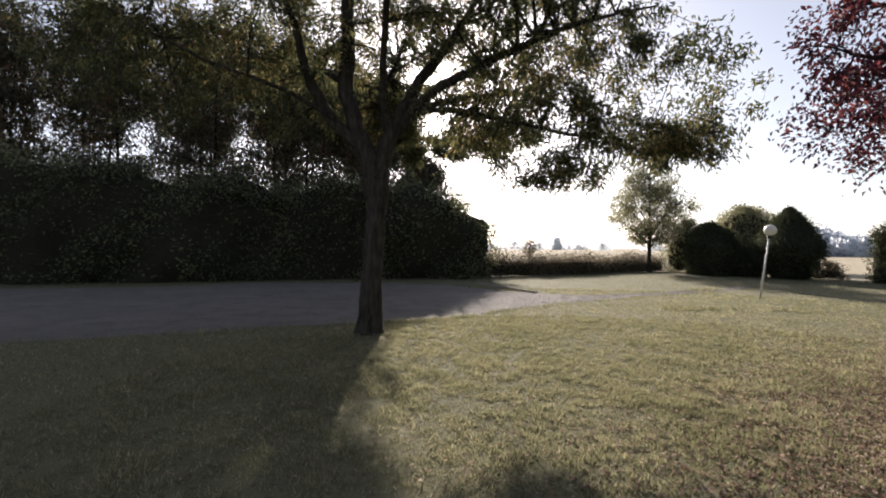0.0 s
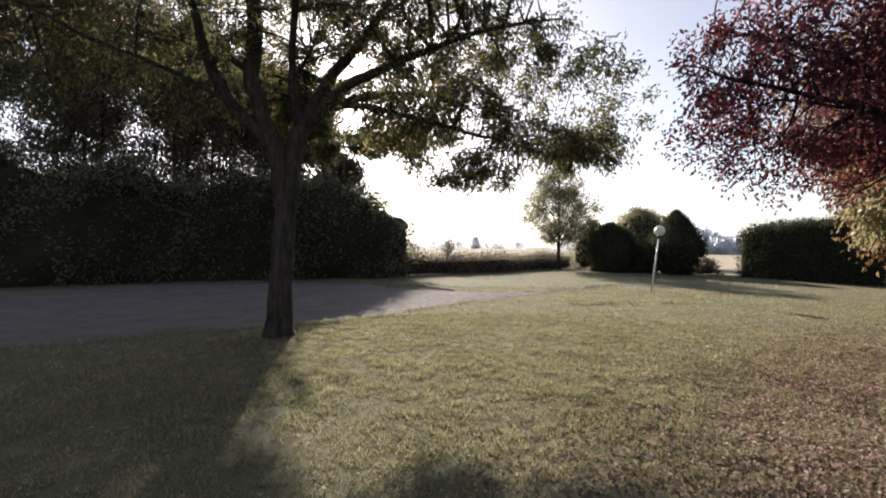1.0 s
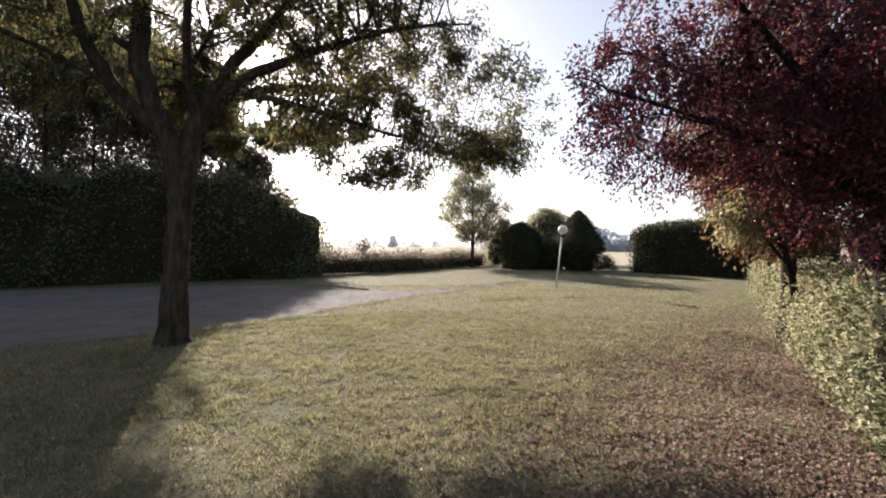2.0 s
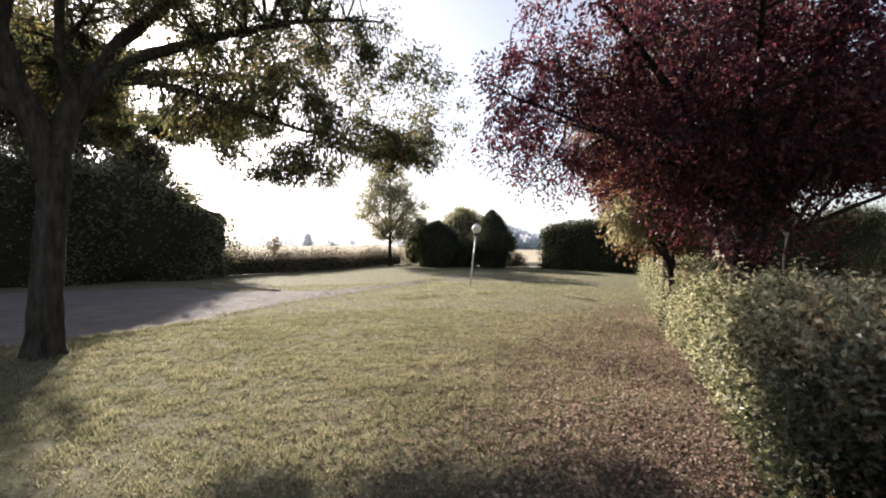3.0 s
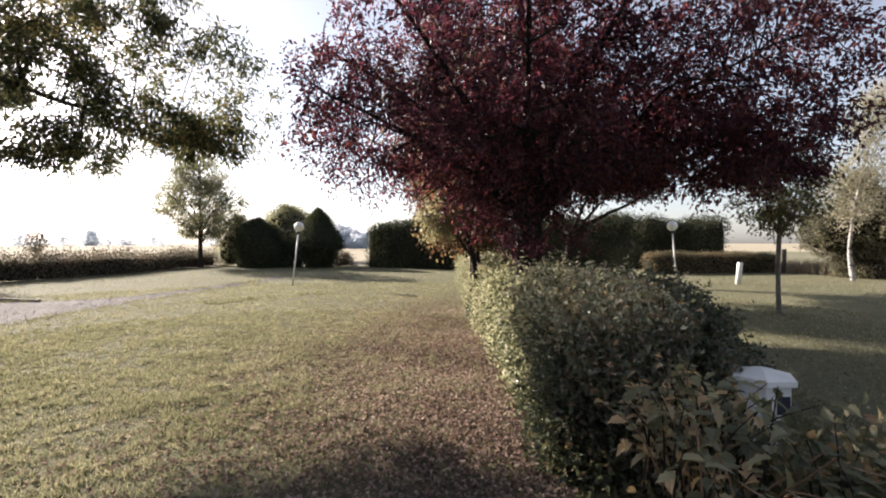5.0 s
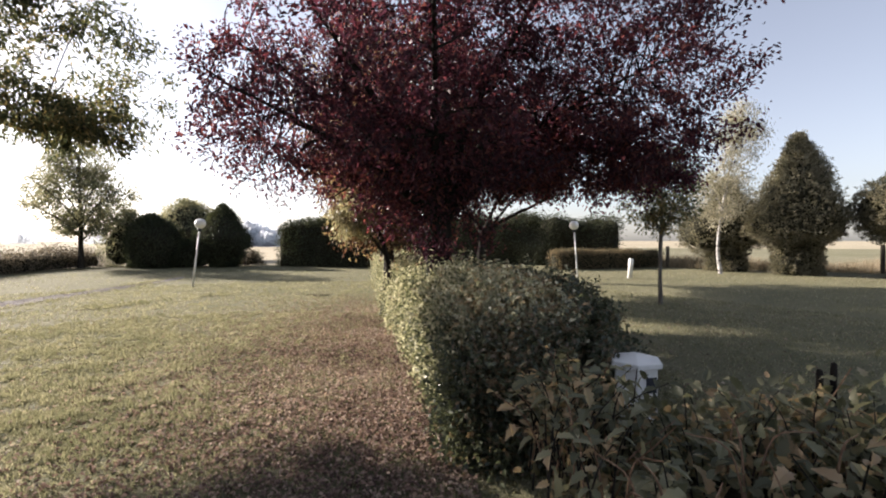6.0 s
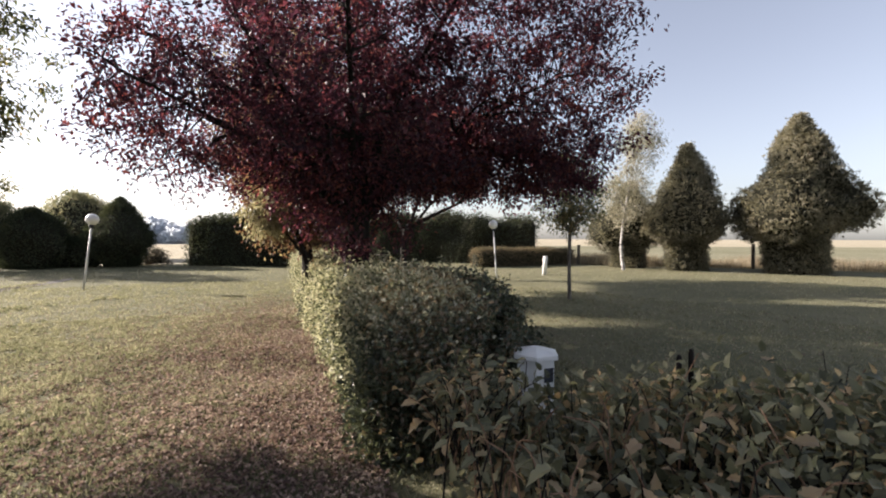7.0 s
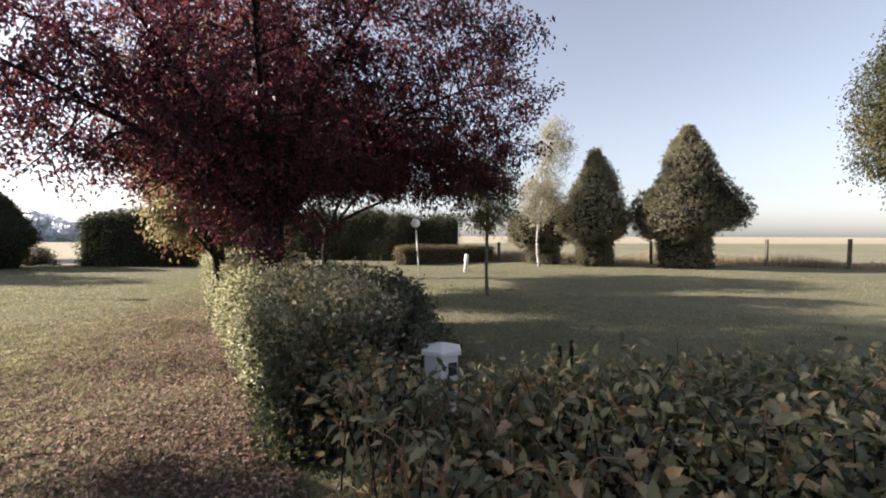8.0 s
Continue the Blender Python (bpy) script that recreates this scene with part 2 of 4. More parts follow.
def spline(points, n):
    """n places on a smooth line through the points (rows of any width)."""
    p = np.asarray(points, float)
    if len(p) == 2:
        p = np.array([p[0], (p[0] + p[1]) / 2, p[1]])
    p = np.vstack([2 * p[0] - p[1], p, 2 * p[-1] - p[-2]])
    u = np.linspace(0, len(p) - 3 - 1e-6, n)
    i = u.astype(int)
    f = (u - i)[:, None]
    a, b, c, d = p[i], p[i + 1], p[i + 2], p[i + 3]
    return 0.5 * (2 * b + (c - a) * f + (2 * a - 5 * b + 4 * c - d) * f ** 2 + (3 * b - a - 3 * c + d) * f ** 3)


def tube(path, radii, sides, rng=None, rough=0.0, closed=True):
    """Quads of a tapered tube along a path."""
    path = np.asarray(path, float)
    n = len(path)
    tan = unit(np.gradient(path, axis=0))
    ref = np.where(np.abs(tan[:, 2:3]) > 0.9, np.array([[1.0, 0, 0]]), np.array([[0, 0, 1.0]]))
    if 0 < (np.abs(tan[:, 2]) > 0.9).sum() < n:
        ref = np.tile(np.array([[0.83, 0.55, 0.05]]), (n, 1))
    a = unit(np.cross(tan, ref))
    b = np.cross(tan, a)
    ang = np.arange(sides) / sides * 2 * np.pi
    r = np.asarray(radii, float)[:, None] * np.ones((1, sides))
    if rng is not None and rough:
        r = r * (1 + rough * rng.standard_normal((n, sides)))
    v = path[:, None] + r[..., None] * (np.cos(ang)[None, :, None] * a[:, None] + np.sin(ang)[None, :, None] * b[:, None])
    i, j = np.meshgrid(np.arange(n - 1), np.arange(sides), indexing="ij")
    k = (j + 1) % sides
    f = np.stack([i * sides + j, i * sides + k, (i + 1) * sides + k, (i + 1) * sides + j], -1).reshape(-1, 4)
    return v.reshape(-1, 3), f


def join(pieces):
    vs, fs, base = [], [], 0
    for v, f in pieces:
        vs.append(v)
        fs.append(f + base)
        base += len(v)
    return np.vstack(vs), np.vstack(fs)


def leaves(at, way, face, length, width, rng, fold=0.25, curl=0.15):
    """Folded leaves: base places, pointing ways, upper sides; triangles."""
    n = len(at)
    way = unit(way)
    side = unit(np.cross(way, face))
    up = np.cross(side, way)
    s = rng.uniform(0.65, 1.25, (n, 1))
    L, W = length * s, width * s
    mid = at + way * L * 0.45 + up * L * curl * 0.4
    tip = at + way * L - up * L * curl
    v = np.stack([at, mid + side * W * 0.5 + up * W * fold, tip, mid - side * W * 0.5 + up * W * fold], 1).reshape(-1, 3)
    o = np.arange(n)[:, None] * 4
    return v, np.vstack([o + np.array([[0, 1, 2]]), o + np.array([[0, 2, 3]])])


def broad_leaves(at, way, face, length, width, rng):
    """Larger leaves with a lobed outline, a raised edge and a drooping tip; quads."""
    n = len(at)
    way = unit(way)
    side = unit(np.cross(way, face))
    up = np.cross(side, way)
    s = rng.uniform(0.6, 1.25, (n, 1))
    curl = rng.uniform(0.05, 0.75, (n, 1)) ** 1.3
    rows = []
    for f, w in ((0.0, 0.05), (0.13, 0.78), (0.27, 0.62), (0.41, 1.0), (0.55, 0.66), (0.68, 0.74), (0.83, 0.34), (1.0, 0.03)):
        c = at + way * length * s * f - up * length * s * curl * f * f
        lift = up * width * s * 0.24 * w
        rows += [c + side * width * s * w * 0.5 + lift, c, c - side * width * s * w * 0.5 + lift]
    v = np.stack(rows, 1).reshape(-1, 3)
    q = [[r * 3 + c, r * 3 + c + 1, r * 3 + c + 4, r * 3 + c + 3] for r in range(7) for c in range(2)]
    f = (np.arange(n)[:, None, None] * 24 + np.array(q)[None]).reshape(-1, 4)
    return v, f


def lumps(p, scale, seed):
    """Smooth noise for many places, about -1 to 1, from a few sine waves."""
    r = np.random.default_rng(seed)
    out = np.zeros(len(p))
    for octave in (1.0, 2.1, 4.3):
        for _ in range(4):
            d = unit(r.standard_normal(3)) * scale * octave
            out += np.sin(p @ d + r.uniform(0, 6.3)) / octave
    return out / 5.0


# ---------------------------------------------------------------- ground
def sheet(name, outline, z, mats, label, category):
    bm = bmesh.new()
    bm.faces.new([bm.verts.new((x, y, z)) for x, y in outline])
    bmesh.ops.triangulate(bm, faces=bm.faces[:])
    ob = part(name, bm, mats, None, label, False)
    return tagged(ob, category=category, kind="structure")


def ribbon(name, near, far, z, mats, label, category, rng, cols=7, n=260, rag=0.12):
    def even(line, seed):
        p = spline(line, 900)
        run = np.concatenate([[0], np.cumsum(np.linalg.norm(np.diff(p, axis=0), axis=1))])
        q = np.stack([np.interp(np.linspace(0, run[-1], n), run, p[:, k]) for k in (0, 1)], -1)
        q[:, 1] += lumps(np.column_stack([q, q[:, :1]]), 1.6, seed) * rag
        return q
    a, b = even(near, 51), even(far, 52)
    w = np.linspace(0, 1, cols)[None, :, None]
    p = a[:, None] * (1 - w) + b[:, None] * w
    v = np.concatenate([p.reshape(-1, 2), np.full((n * cols, 1), z)], 1)
    i, j = np.meshgrid(np.arange(n - 1), np.arange(cols - 1), indexing="ij")
    f = np.stack([i * cols + j, (i + 1) * cols + j, (i + 1) * cols + j + 1, i * cols + j + 1], -1).reshape(-1, 4)
    return tagged(part_of(name, v, f, mats, None, label), category=category, kind="structure")


sheet("ground", [(-2500, -2500), (2500, -2500), (2500, 2500), (-2500, 2500)], -0.05, STUBBLE,
      "pale harvested stubble field reaching the flat horizon", "field")
sheet("meadow", [(50.63, -122), (140, -145), (107, 38.09), (37.49, 21.11), (26.83, 10.7)], -0.03, MEADOW, "rough green meadow strip behind the fence", "meadow")
LAWN_EDGE = [(-52.18, -26.93), (25.02, -27.48), (26.37, -20.91), (29.49, -16.32), (30.31, -9.63), (29.63, -3.16), (32.74, 0.34), (33.68, 12.25), (25.96, 12.27), (24.85, 16.78),
             (23.62, 23.44), (20.78, 26.13), (18.02, 30.77), (14.87, 31.39), (3.33, 25.03), (-45.96, 28.53)]
sheet("lawn", LAWN_EDGE, 0.0, LAWN, "dry mown lawn with yellowed patches", "lawn")
rng = np.random.default_rng(3)
ribbon("driveway", [(-43.88, -1.64), (-19.18, 4.33), (-5.02, 8.36), (-3.09, 9.24), (-0.77, 9.81), (0.51, 10.3), (2.29, 11.85), (5.24, 13.84), (9.79, 16.28), (12.1, 17.61), (13.84, 18.93)],
       [(-41.95, 15.63), (-20.01, 16.44), (-10.5, 18.14), (-7.83, 20.17), (-2.13, 20.21), (1.07, 19.42), (2.87, 17.09), (5.92, 15.61), (9.92, 17.19), (12.11, 18.17), (13.84, 19.26)],
       0.008, GRAVEL, "grey gravel driveway narrowing to a track across the lawn", "driveway", rng, rag=0.07)


# ---------------------------------------------------------------- trees
def grow(rng, limbs, lobes, boughs, twigs):
    """Boughs from the limbs and twigs from both, out to places in the crown's lobes (centre, radii, share)."""
    def spot(n, hollow):
        share = np.array([l[2] for l in lobes], float)
        pick = rng.choice(len(lobes), n, p=share / share.sum())
        d = unit(rng.standard_normal((n, 3)))
        r = rng.uniform(hollow, 1.0, (n, 1)) ** 0.6
        return np.array([lobes[i][0] for i in pick]) + d * r * np.array([lobes[i][1] for i in pick])

    pts = np.vstack([l[0][len(l[0]) // 4:] for l in limbs])
    rad = np.concatenate([l[1][len(l[0]) // 4:] for l in limbs])
    made = []
    for count, hollow, sides, steps, thick in ((boughs, 0.25, 5, 9, 0.5), (twigs, 0.2, 3, 6, 0.22)):
        fresh, fresh_r = [], []
        for target in spot(count, hollow):
            d = np.linalg.norm(pts - target, axis=1) + 0.5 * np.maximum(0, pts[:, 2] - target[2])
            k = int(np.argmin(d))
            root, far = pts[k], np.linalg.norm(pts[k] - target)
            bend = rng.standard_normal(3) * far * 0.12 + np.array([0, 0, far * 0.10])
            line = spline([root, root * 0.6 + target * 0.4 + bend, target], steps)
            r0 = min(rad[k] * 0.7, (0.012 + 0.016 * far) * thick * 2)
            rr = np.linspace(r0, max(0.003, r0 * 0.2), steps)
            made.append((line, rr, sides))
            fresh.append(line[2:])
            fresh_r.append(rr[2:])
        if fresh:
            pts, rad = np.vstack([pts, *fresh]), np.concatenate([rad, *fresh_r])
    return made, made


def tree(name, label, trunk, limbs, lobes, boughs, twigs, per_twig, leaf, bark, leafmat, seed, droop=0.5, spread=0.16,
         flare=1.5, category="tree", group="", keep=None, tail=0.55, sides=14):
    """trunk and limbs: rows of (x, y, z, radius). leaf: length and width."""
    rng = np.random.default_rng(seed)
    whole = thing(name, label, category, group, at=tuple(trunk[0][:3]))
    inv = -np.array(trunk[0][:3])
    t = spline(trunk, 26)
    low = np.clip(1 - (t[:, 2] - t[0, 2]) / 0.7, 0, 1)
    v, f = tube(t[:, :3] + inv, t[:, 3] * (1 + (flare - 1) * low ** 2), sides, rng, 0.05)
    part_of("trunk", v, f, bark, whole, smooth=True)
    lines = [(t[:, :3], t[:, 3])]
    for l in limbs:
        s = spline(l, 20)
        s[1:, :3] += np.cumsum(rng.standard_normal((19, 3)), 0) * s[1:, 3:4] * 0.22
        v, f = tube(s[:, :3] + inv, s[:, 3], 9, rng, 0.05)
        part_of("limb", v, f, bark, whole, smooth=True)
        lines.append((s[:, :3], s[:, 3]))
    made, ends = grow(rng, lines[1:] or lines, lobes, boughs, twigs)
    v, f = join([tube(p + inv, r, k) for p, r, k in made])
    part_of("twigwork", v, f, bark, whole, kind="stuff")
    at, way = [], []
    for p, r, k in ends:
        u = rng.uniform(1 - tail, 1.05, per_twig) * (len(p) - 1)
        i = np.clip(u.astype(int), 0, len(p) - 2)
        q = p[i] + (p[i + 1] - p[i]) * (u - i)[:, None]
        at.append(q + rng.standard_normal(q.shape) * spread * np.array([1, 1, 0.8]))
        way.append(np.tile(unit(p[-1] - p[-2]), (per_twig, 1)))
    at, way = np.vstack(at), np.vstack(way)
    if keep is not None:
        ok = keep(at)
        at, way = at[ok], way[ok]
    n = len(at)
    way = way * 0.5 + rng.standard_normal((n, 3)) * 0.55 + np.array([0, 0, -droop])
    v, f = leaves(at + inv, way, rng.standard_normal((n, 3)) * 0.7 + np.array([0, 0, 1]), leaf[0], leaf[1], rng)
    part_of("crown", v, f, leafmat, whole, kind="stuff")
    return whole


# the large ash by the driveway
BX, BY = -1.09, 8.64
ash_trunk = [(BX, BY, -0.05, 0.255), (BX + 0.03, BY, 0.8, 0.205), (BX + 0.08, BY, 1.8, 0.192), (BX + 0.13, BY, 2.5, 0.207), (BX + 0.14, BY, 2.95, 0.218)]
ash_limbs = [
    [(BX + 0.06, BY, 2.6, 0.19), (BX - 0.03, BY, 3.2, 0.18), (BX - 0.32, BY + 0.05, 4.0, 0.16), (BX - 0.42, BY + 0.1, 4.9, 0.145), (BX - 0.45, BY + 0.1, 6.4, 0.11), (BX - 0.6, BY + 0.2, 8.6, 0.05)],
    [(BX - 0.22, BY, 3.6, 0.12), (BX - 0.75, BY - 0.1, 4.1, 0.11), (BX - 1.15, BY - 0.25, 4.9, 0.09), (BX - 1.45, BY - 0.3, 6.0, 0.06), (BX - 2.2, BY - 0.2, 7.8, 0.03)],
    [(BX - 0.60, BY, 4.0, 0.05), (BX - 1.6, BY - 0.5, 4.45, 0.036), (BX - 2.7, BY - 1.0, 4.75, 0.026), (BX - 4.2, BY - 1.4, 5.5, 0.012)],
    [(BX + 0.20, BY, 2.6, 0.18), (BX + 0.25, BY, 3.2, 0.17), (BX + 0.50, BY, 3.9, 0.135), (BX + 0.85, BY + 0.2, 4.7, 0.11), (BX + 1.6, BY + 0.5, 5.8, 0.08), (BX + 2.6, BY + 0.8, 7.6, 0.035)],
    [(BX + 0.48, BY, 3.8, 0.11), (BX + 0.95, BY - 0.3, 4.3, 0.095), (BX + 1.9, BY - 0.7, 4.8, 0.075), (BX + 3.3, BY - 1.0, 5.4, 0.045), (BX + 4.9, BY - 1.2, 5.7, 0.015)],
    [(BX + 0.75, BY - 0.1, 4.15, 0.06), (BX + 1.5, BY - 0.3, 4.15, 0.05), (BX + 2.6, BY - 0.6, 3.9, 0.04), (BX + 3.6, BY - 0.8, 3.65, 0.03), (BX + 4.9, BY - 1.0, 3.5, 0.015)],
    [(BX + 0.40, BY + 0.1, 3.55, 0.08), (BX + 0.15, BY + 0.9, 4.4, 0.07), (BX + 0.1, BY + 2.0, 5.4, 0.06), (BX + 0.4, BY + 3.6, 7.0, 0.03)],
    [(BX + 0.44, BY + 0.0, 3.7, 0.075), (BX + 0.25, BY - 0.5, 4.5, 0.06), (BX + 0.5, BY - 1.8, 6.0, 0.05), (BX + 0.6, BY - 3.0, 7.4, 0.025)],
    [(BX - 0.4, BY + 0.1, 4.6, 0.08), (BX - 1.3, BY + 1.3, 5.4, 0.06), (BX - 2.8, BY + 2.6, 6.2, 0.03)],
    [(BX + 0.6, BY + 0.1, 4.1, 0.08), (BX + 1.7, BY + 1.4, 4.9, 0.06), (BX + 3.6, BY + 2.6, 5.6, 0.03)],
]
ash_lobes = [((BX + 0.2, BY, 7.4), (4.6, 4.6, 2.6), 3.0), ((BX + 2.8, BY - 0.6, 5.6), (2.5, 2.5, 1.6), 2.2), ((BX + 4.9, BY - 1.2, 4.3), (1.7, 1.5, 1.3), 0.95),
             ((BX + 2.8, BY - 0.8, 3.9), (2.2, 1.2, 0.8), 0.7), ((BX + 4.8, BY - 1.3, 3.4), (1.6, 0.9, 0.5), 0.7), ((BX - 3.0, BY - 0.6, 6.2), (3.4, 2.8, 1.7), 3.0), ((BX - 4.4, BY + 0.8, 5.4), (2.6, 2.2, 1.4), 1.5),
             ((BX - 1.8, BY + 0.8, 4.5), (1.6, 1.6, 0.8), 0.3), ((BX + 0.69, BY + 4.5, 4.3), (0.42, 0.6, 0.35), 0.24), ((BX + 2.0, BY + 4.35, 4.55), (1.6, 0.8, 0.45), 1.5), ((BX + 3.4, BY + 3.9, 4.8), (1.1, 0.9, 0.5), 0.6), ((BX + 3.4, BY + 0.0, 3.10), (1.3, 0.9, 0.36), 0.50), ((BX + 0.2, BY + 2.0, 4.5), (0.8, 1.0, 0.6), 0.6),
             ((BX + 2.2, BY + 2.6, 6.2), (3.0, 2.6, 1.6), 1.4), ((BX - 1.6, BY + 2.8, 6.4), (3.0, 2.4, 1.6), 1.4), ((BX + 1.2, BY - 2.8, 6.6), (3.2, 2.2, 1.6), 1.4)]
tree("ash_tree", "large ash tree with thin green-yellow leaves beside the driveway", ash_trunk, ash_limbs, ash_lobes, 420, 1850, 55, (0.098, 0.032),
     BARK, ASH_LEAF, 11, droop=0.5, spread=0.095, tail=0.6, flare=1.22)

# the red plum rising out of the hedge
PX, PY = 5.87, 2.28
plum_trunk = [(PX, PY, -0.05, 0.21), (PX + 0.02, PY, 0.8, 0.18), (PX + 0.05, PY, 1.6, 0.17), (PX + 0.03, PY, 2.1, 0.17)]
plum_limbs = []
prng = np.random.default_rng(5)
for turn, rise, reach in ((10, 3.9, 1.4), (60, 3.1, 2.6), (110, 2.6, 3.0), (160, 3.0, 2.7), (205, 2.1, 3.0), (250, 3.2, 2.4), (300, 2.2, 3.0), (340, 3.0, 2.8), (25, 1.5, 3.0), (180, 4.8, 0.6), (135, 1.5, 2.6)):
    c, s = math.cos(radians(turn)), math.sin(radians(turn))
    z0 = prng.uniform(1.75, 2.15)
    plum_limbs.append([(PX + 0.05 * c, PY + 0.05 * s, z0, 0.085), (PX + 0.25 * reach * c, PY + 0.25 * reach * s, z0 + rise * 0.35, 0.055),
                       (PX + 0.6 * reach * c, PY + 0.6 * reach * s, z0 + rise * 0.7, 0.026), (PX + reach * c, PY + reach * s, z0 + rise, 0.018)])
plum_lobes = [((PX + 0.1, PY - 0.1, 5.2), (2.8, 2.8, 2.3), 3.2), ((PX - 0.5, PY + 2.0, 3.4), (1.8, 1.6, 1.3), 1.7), ((PX + 0.9, PY - 2.3, 3.8), (1.9, 1.7, 1.5), 2.1), ((PX + 1.4, PY - 1.7, 2.95), (1.6, 1.5, 0.6), 0.9), ((PX - 1.35, PY - 0.45, 4.2), (1.7, 1.75, 1.7), 1.4),
              ((PX + 2.0, PY + 0.4, 3.7), (1.9, 2.4, 1.4), 1.7), ((PX, PY, 3.0), (2.3, 2.3, 0.9), 1.7), ((PX - 0.1, PY + 0.1, 2.4), (1.6, 1.6, 0.5), 0.8), ((PX + 0.1, PY - 0.1, 1.85), (0.9, 0.9, 0.5), 0.16), ((PX + 1.9, PY - 1.9, 2.70), (1.6, 1.5, 0.55), 1.0), ((PX + 1.0, PY + 0.9, 2.1), (1.2, 0.9, 0.5), 0.22)]
tree("plum_tree", "dark red-leaved plum tree growing out of the hedge", plum_trunk, plum_limbs, plum_lobes, 300, 1700, 53, (0.064, 0.034), BARK_DARK, PLUM_LEAF, 7,
     droop=0.35, spread=0.095, tail=0.45)

# the second tree in the hedge, turning orange and yellow
QX, QY = 8.81, 4.94
q_limbs = [[(QX, QY, 1.6, 0.08), (QX + 0.7 * c, QY + 0.7 * s, 2.7, 0.06), (QX + 2.0 * c, QY + 2.0 * s, 3.6 + 0.3 * c, 0.02)] for c, s in ((1, 0), (0.5, 0.87), (-0.5, 0.87), (-0.8, 0.5), (-0.4, -0.9), (0.6, -0.8))]
tree("plum_tree", "smaller plum tree with orange leaves behind the red plum", [(QX, QY, -0.05, 0.14), (QX + 0.05, QY, 1.0, 0.12), (QX, QY, 2.2, 0.10), (QX, QY, 5.2, 0.04)], q_limbs,
     [((QX + 0.3, QY - 0.2, 4.6), (2.7, 2.5, 2.1), 2.8), ((QX + 2.3, QY + 0.2, 4.0), (1.8, 1.8, 1.2), 1.2), ((QX - 0.3, QY + 0.5, 2.9), (1.2, 1.0, 1.0), 1.0), ((QX - 1.3, QY - 0.9, 2.8), (1.2, 1.0, 0.8), 0.6), ((QX - 0.6, QY - 0.1, 1.9), (1.1, 0.9, 0.5), 0.3), ((QX + 3.3, QY + 0.6, 3.7), (2.2, 2.0, 1.4), 1.6)], 90, 1250, 44, (0.085, 0.042), BARK_DARK, ORANGE_LEAF, 21, droop=0.5)
# third plum: added, hidden behind the others, so its crown shades the lawn
VX, VY = 12.4, 7.4
v_limbs = [[(VX, VY, 1.6, 0.08), (VX + 0.7 * c, VY + 0.7 * s, 2.8, 0.06), (VX + 2.0 * c, VY + 2.0 * s, 3.9, 0.02)] for c, s in ((1, 0), (0.3, 0.95), (-0.8, 0.6), (-0.7, -0.7), (0.5, -0.87))]
tree("plum_tree", "plum tree added farther along the hedge to shade the lawn", [(VX, VY, -0.05, 0.14), (VX + 0.04, VY, 1.0, 0.12), (VX, VY, 2.2, 0.10), (VX, VY, 5.4, 0.04)], v_limbs,
     [((VX, VY, 4.7), (2.7, 2.6, 2.0), 2.8), ((VX + 1.6, VY - 0.5, 3.8), (1.9, 1.8, 1.2), 1.2), ((VX - 0.6, VY, 2.9), (1.5, 1.3, 0.8), 0.6)], 70, 900, 40, (0.09, 0.045), BARK_DARK, ORANGE_LEAF, 28, droop=0.5)
YX, YY = 7.94, 4.27
tree("elder_tree", "small pale yellow-leaved tree leaning out of the hedge", [(YX, YY, -0.05, 0.06), (YX - 0.1, YY + 0.05, 1.2, 0.05), (YX - 0.3, YY + 0.2, 2.0, 0.03)],
     [[(YX - 0.15, YY + 0.1, 1.4, 0.03), (YX - 0.5, YY + 0.3, 1.9, 0.022), (YX - 0.85, YY + 0.45, 2.2, 0.01)], [(YX - 0.2, YY + 0.1, 1.6, 0.03), (YX - 0.4, YY + 0.5, 2.2, 0.02), (YX - 0.5, YY + 0.8, 2.5, 0.01)]],
     [((YX - 0.75, YY + 0.45, 2.05), (0.55, 0.55, 0.45), 1), ((YX - 0.4, YY + 0.5, 2.5), (0.5, 0.5, 0.35), 0.5)], 10, 70, 30, (0.09, 0.046), BARK_DARK, YELLOW_LEAF, 22, droop=1.0, spread=0.08)
# the crooked little tree beyond the hedge
CX, CY = 18.5, 6.35
tree("apple_tree", "crooked small fruit tree standing on the lawn", [(CX, CY, -0.05, 0.16), (CX + 0.10, CY + 0.12, 1.0, 0.13), (CX - 0.04, CY - 0.05, 2.1, 0.13)],
     [[(CX, CY, 1.9, 0.11), (CX + 0.3, CY - 0.8, 2.6, 0.085), (CX + 0.4, CY - 1.9, 3.1, 0.06), (CX + 0.1, CY - 3.2, 3.6, 0.024)],
      [(CX, CY - 0.5, 2.4, 0.06), (CX + 0.2, CY - 1.2, 3.2, 0.05), (CX + 0.2, CY - 2.4, 4.2, 0.02)],
      [(CX, CY, 1.9, 0.10), (CX + 0.1, CY + 0.5, 2.9, 0.075), (CX - 0.3, CY + 1.5, 4.1, 0.024)], [(CX, CY, 1.9, 0.10), (CX + 1.1, CY - 0.2, 3.2, 0.06), (CX + 1.7, CY - 0.5, 4.4, 0.024)]],
     [((CX - 0.2, CY - 0.4, 5.4), (3.3, 3.5, 2.0), 1), ((CX - 2.2, CY + 0.5, 4.6), (1.8, 1.8, 1.0), 0.4), ((CX + 0.1, CY - 2.4, 3.9), (1.2, 1.4, 0.6), 0.15)], 80, 850, 40, (0.125, 0.07), BARK_DARK, WOOD_LEAF, 23)
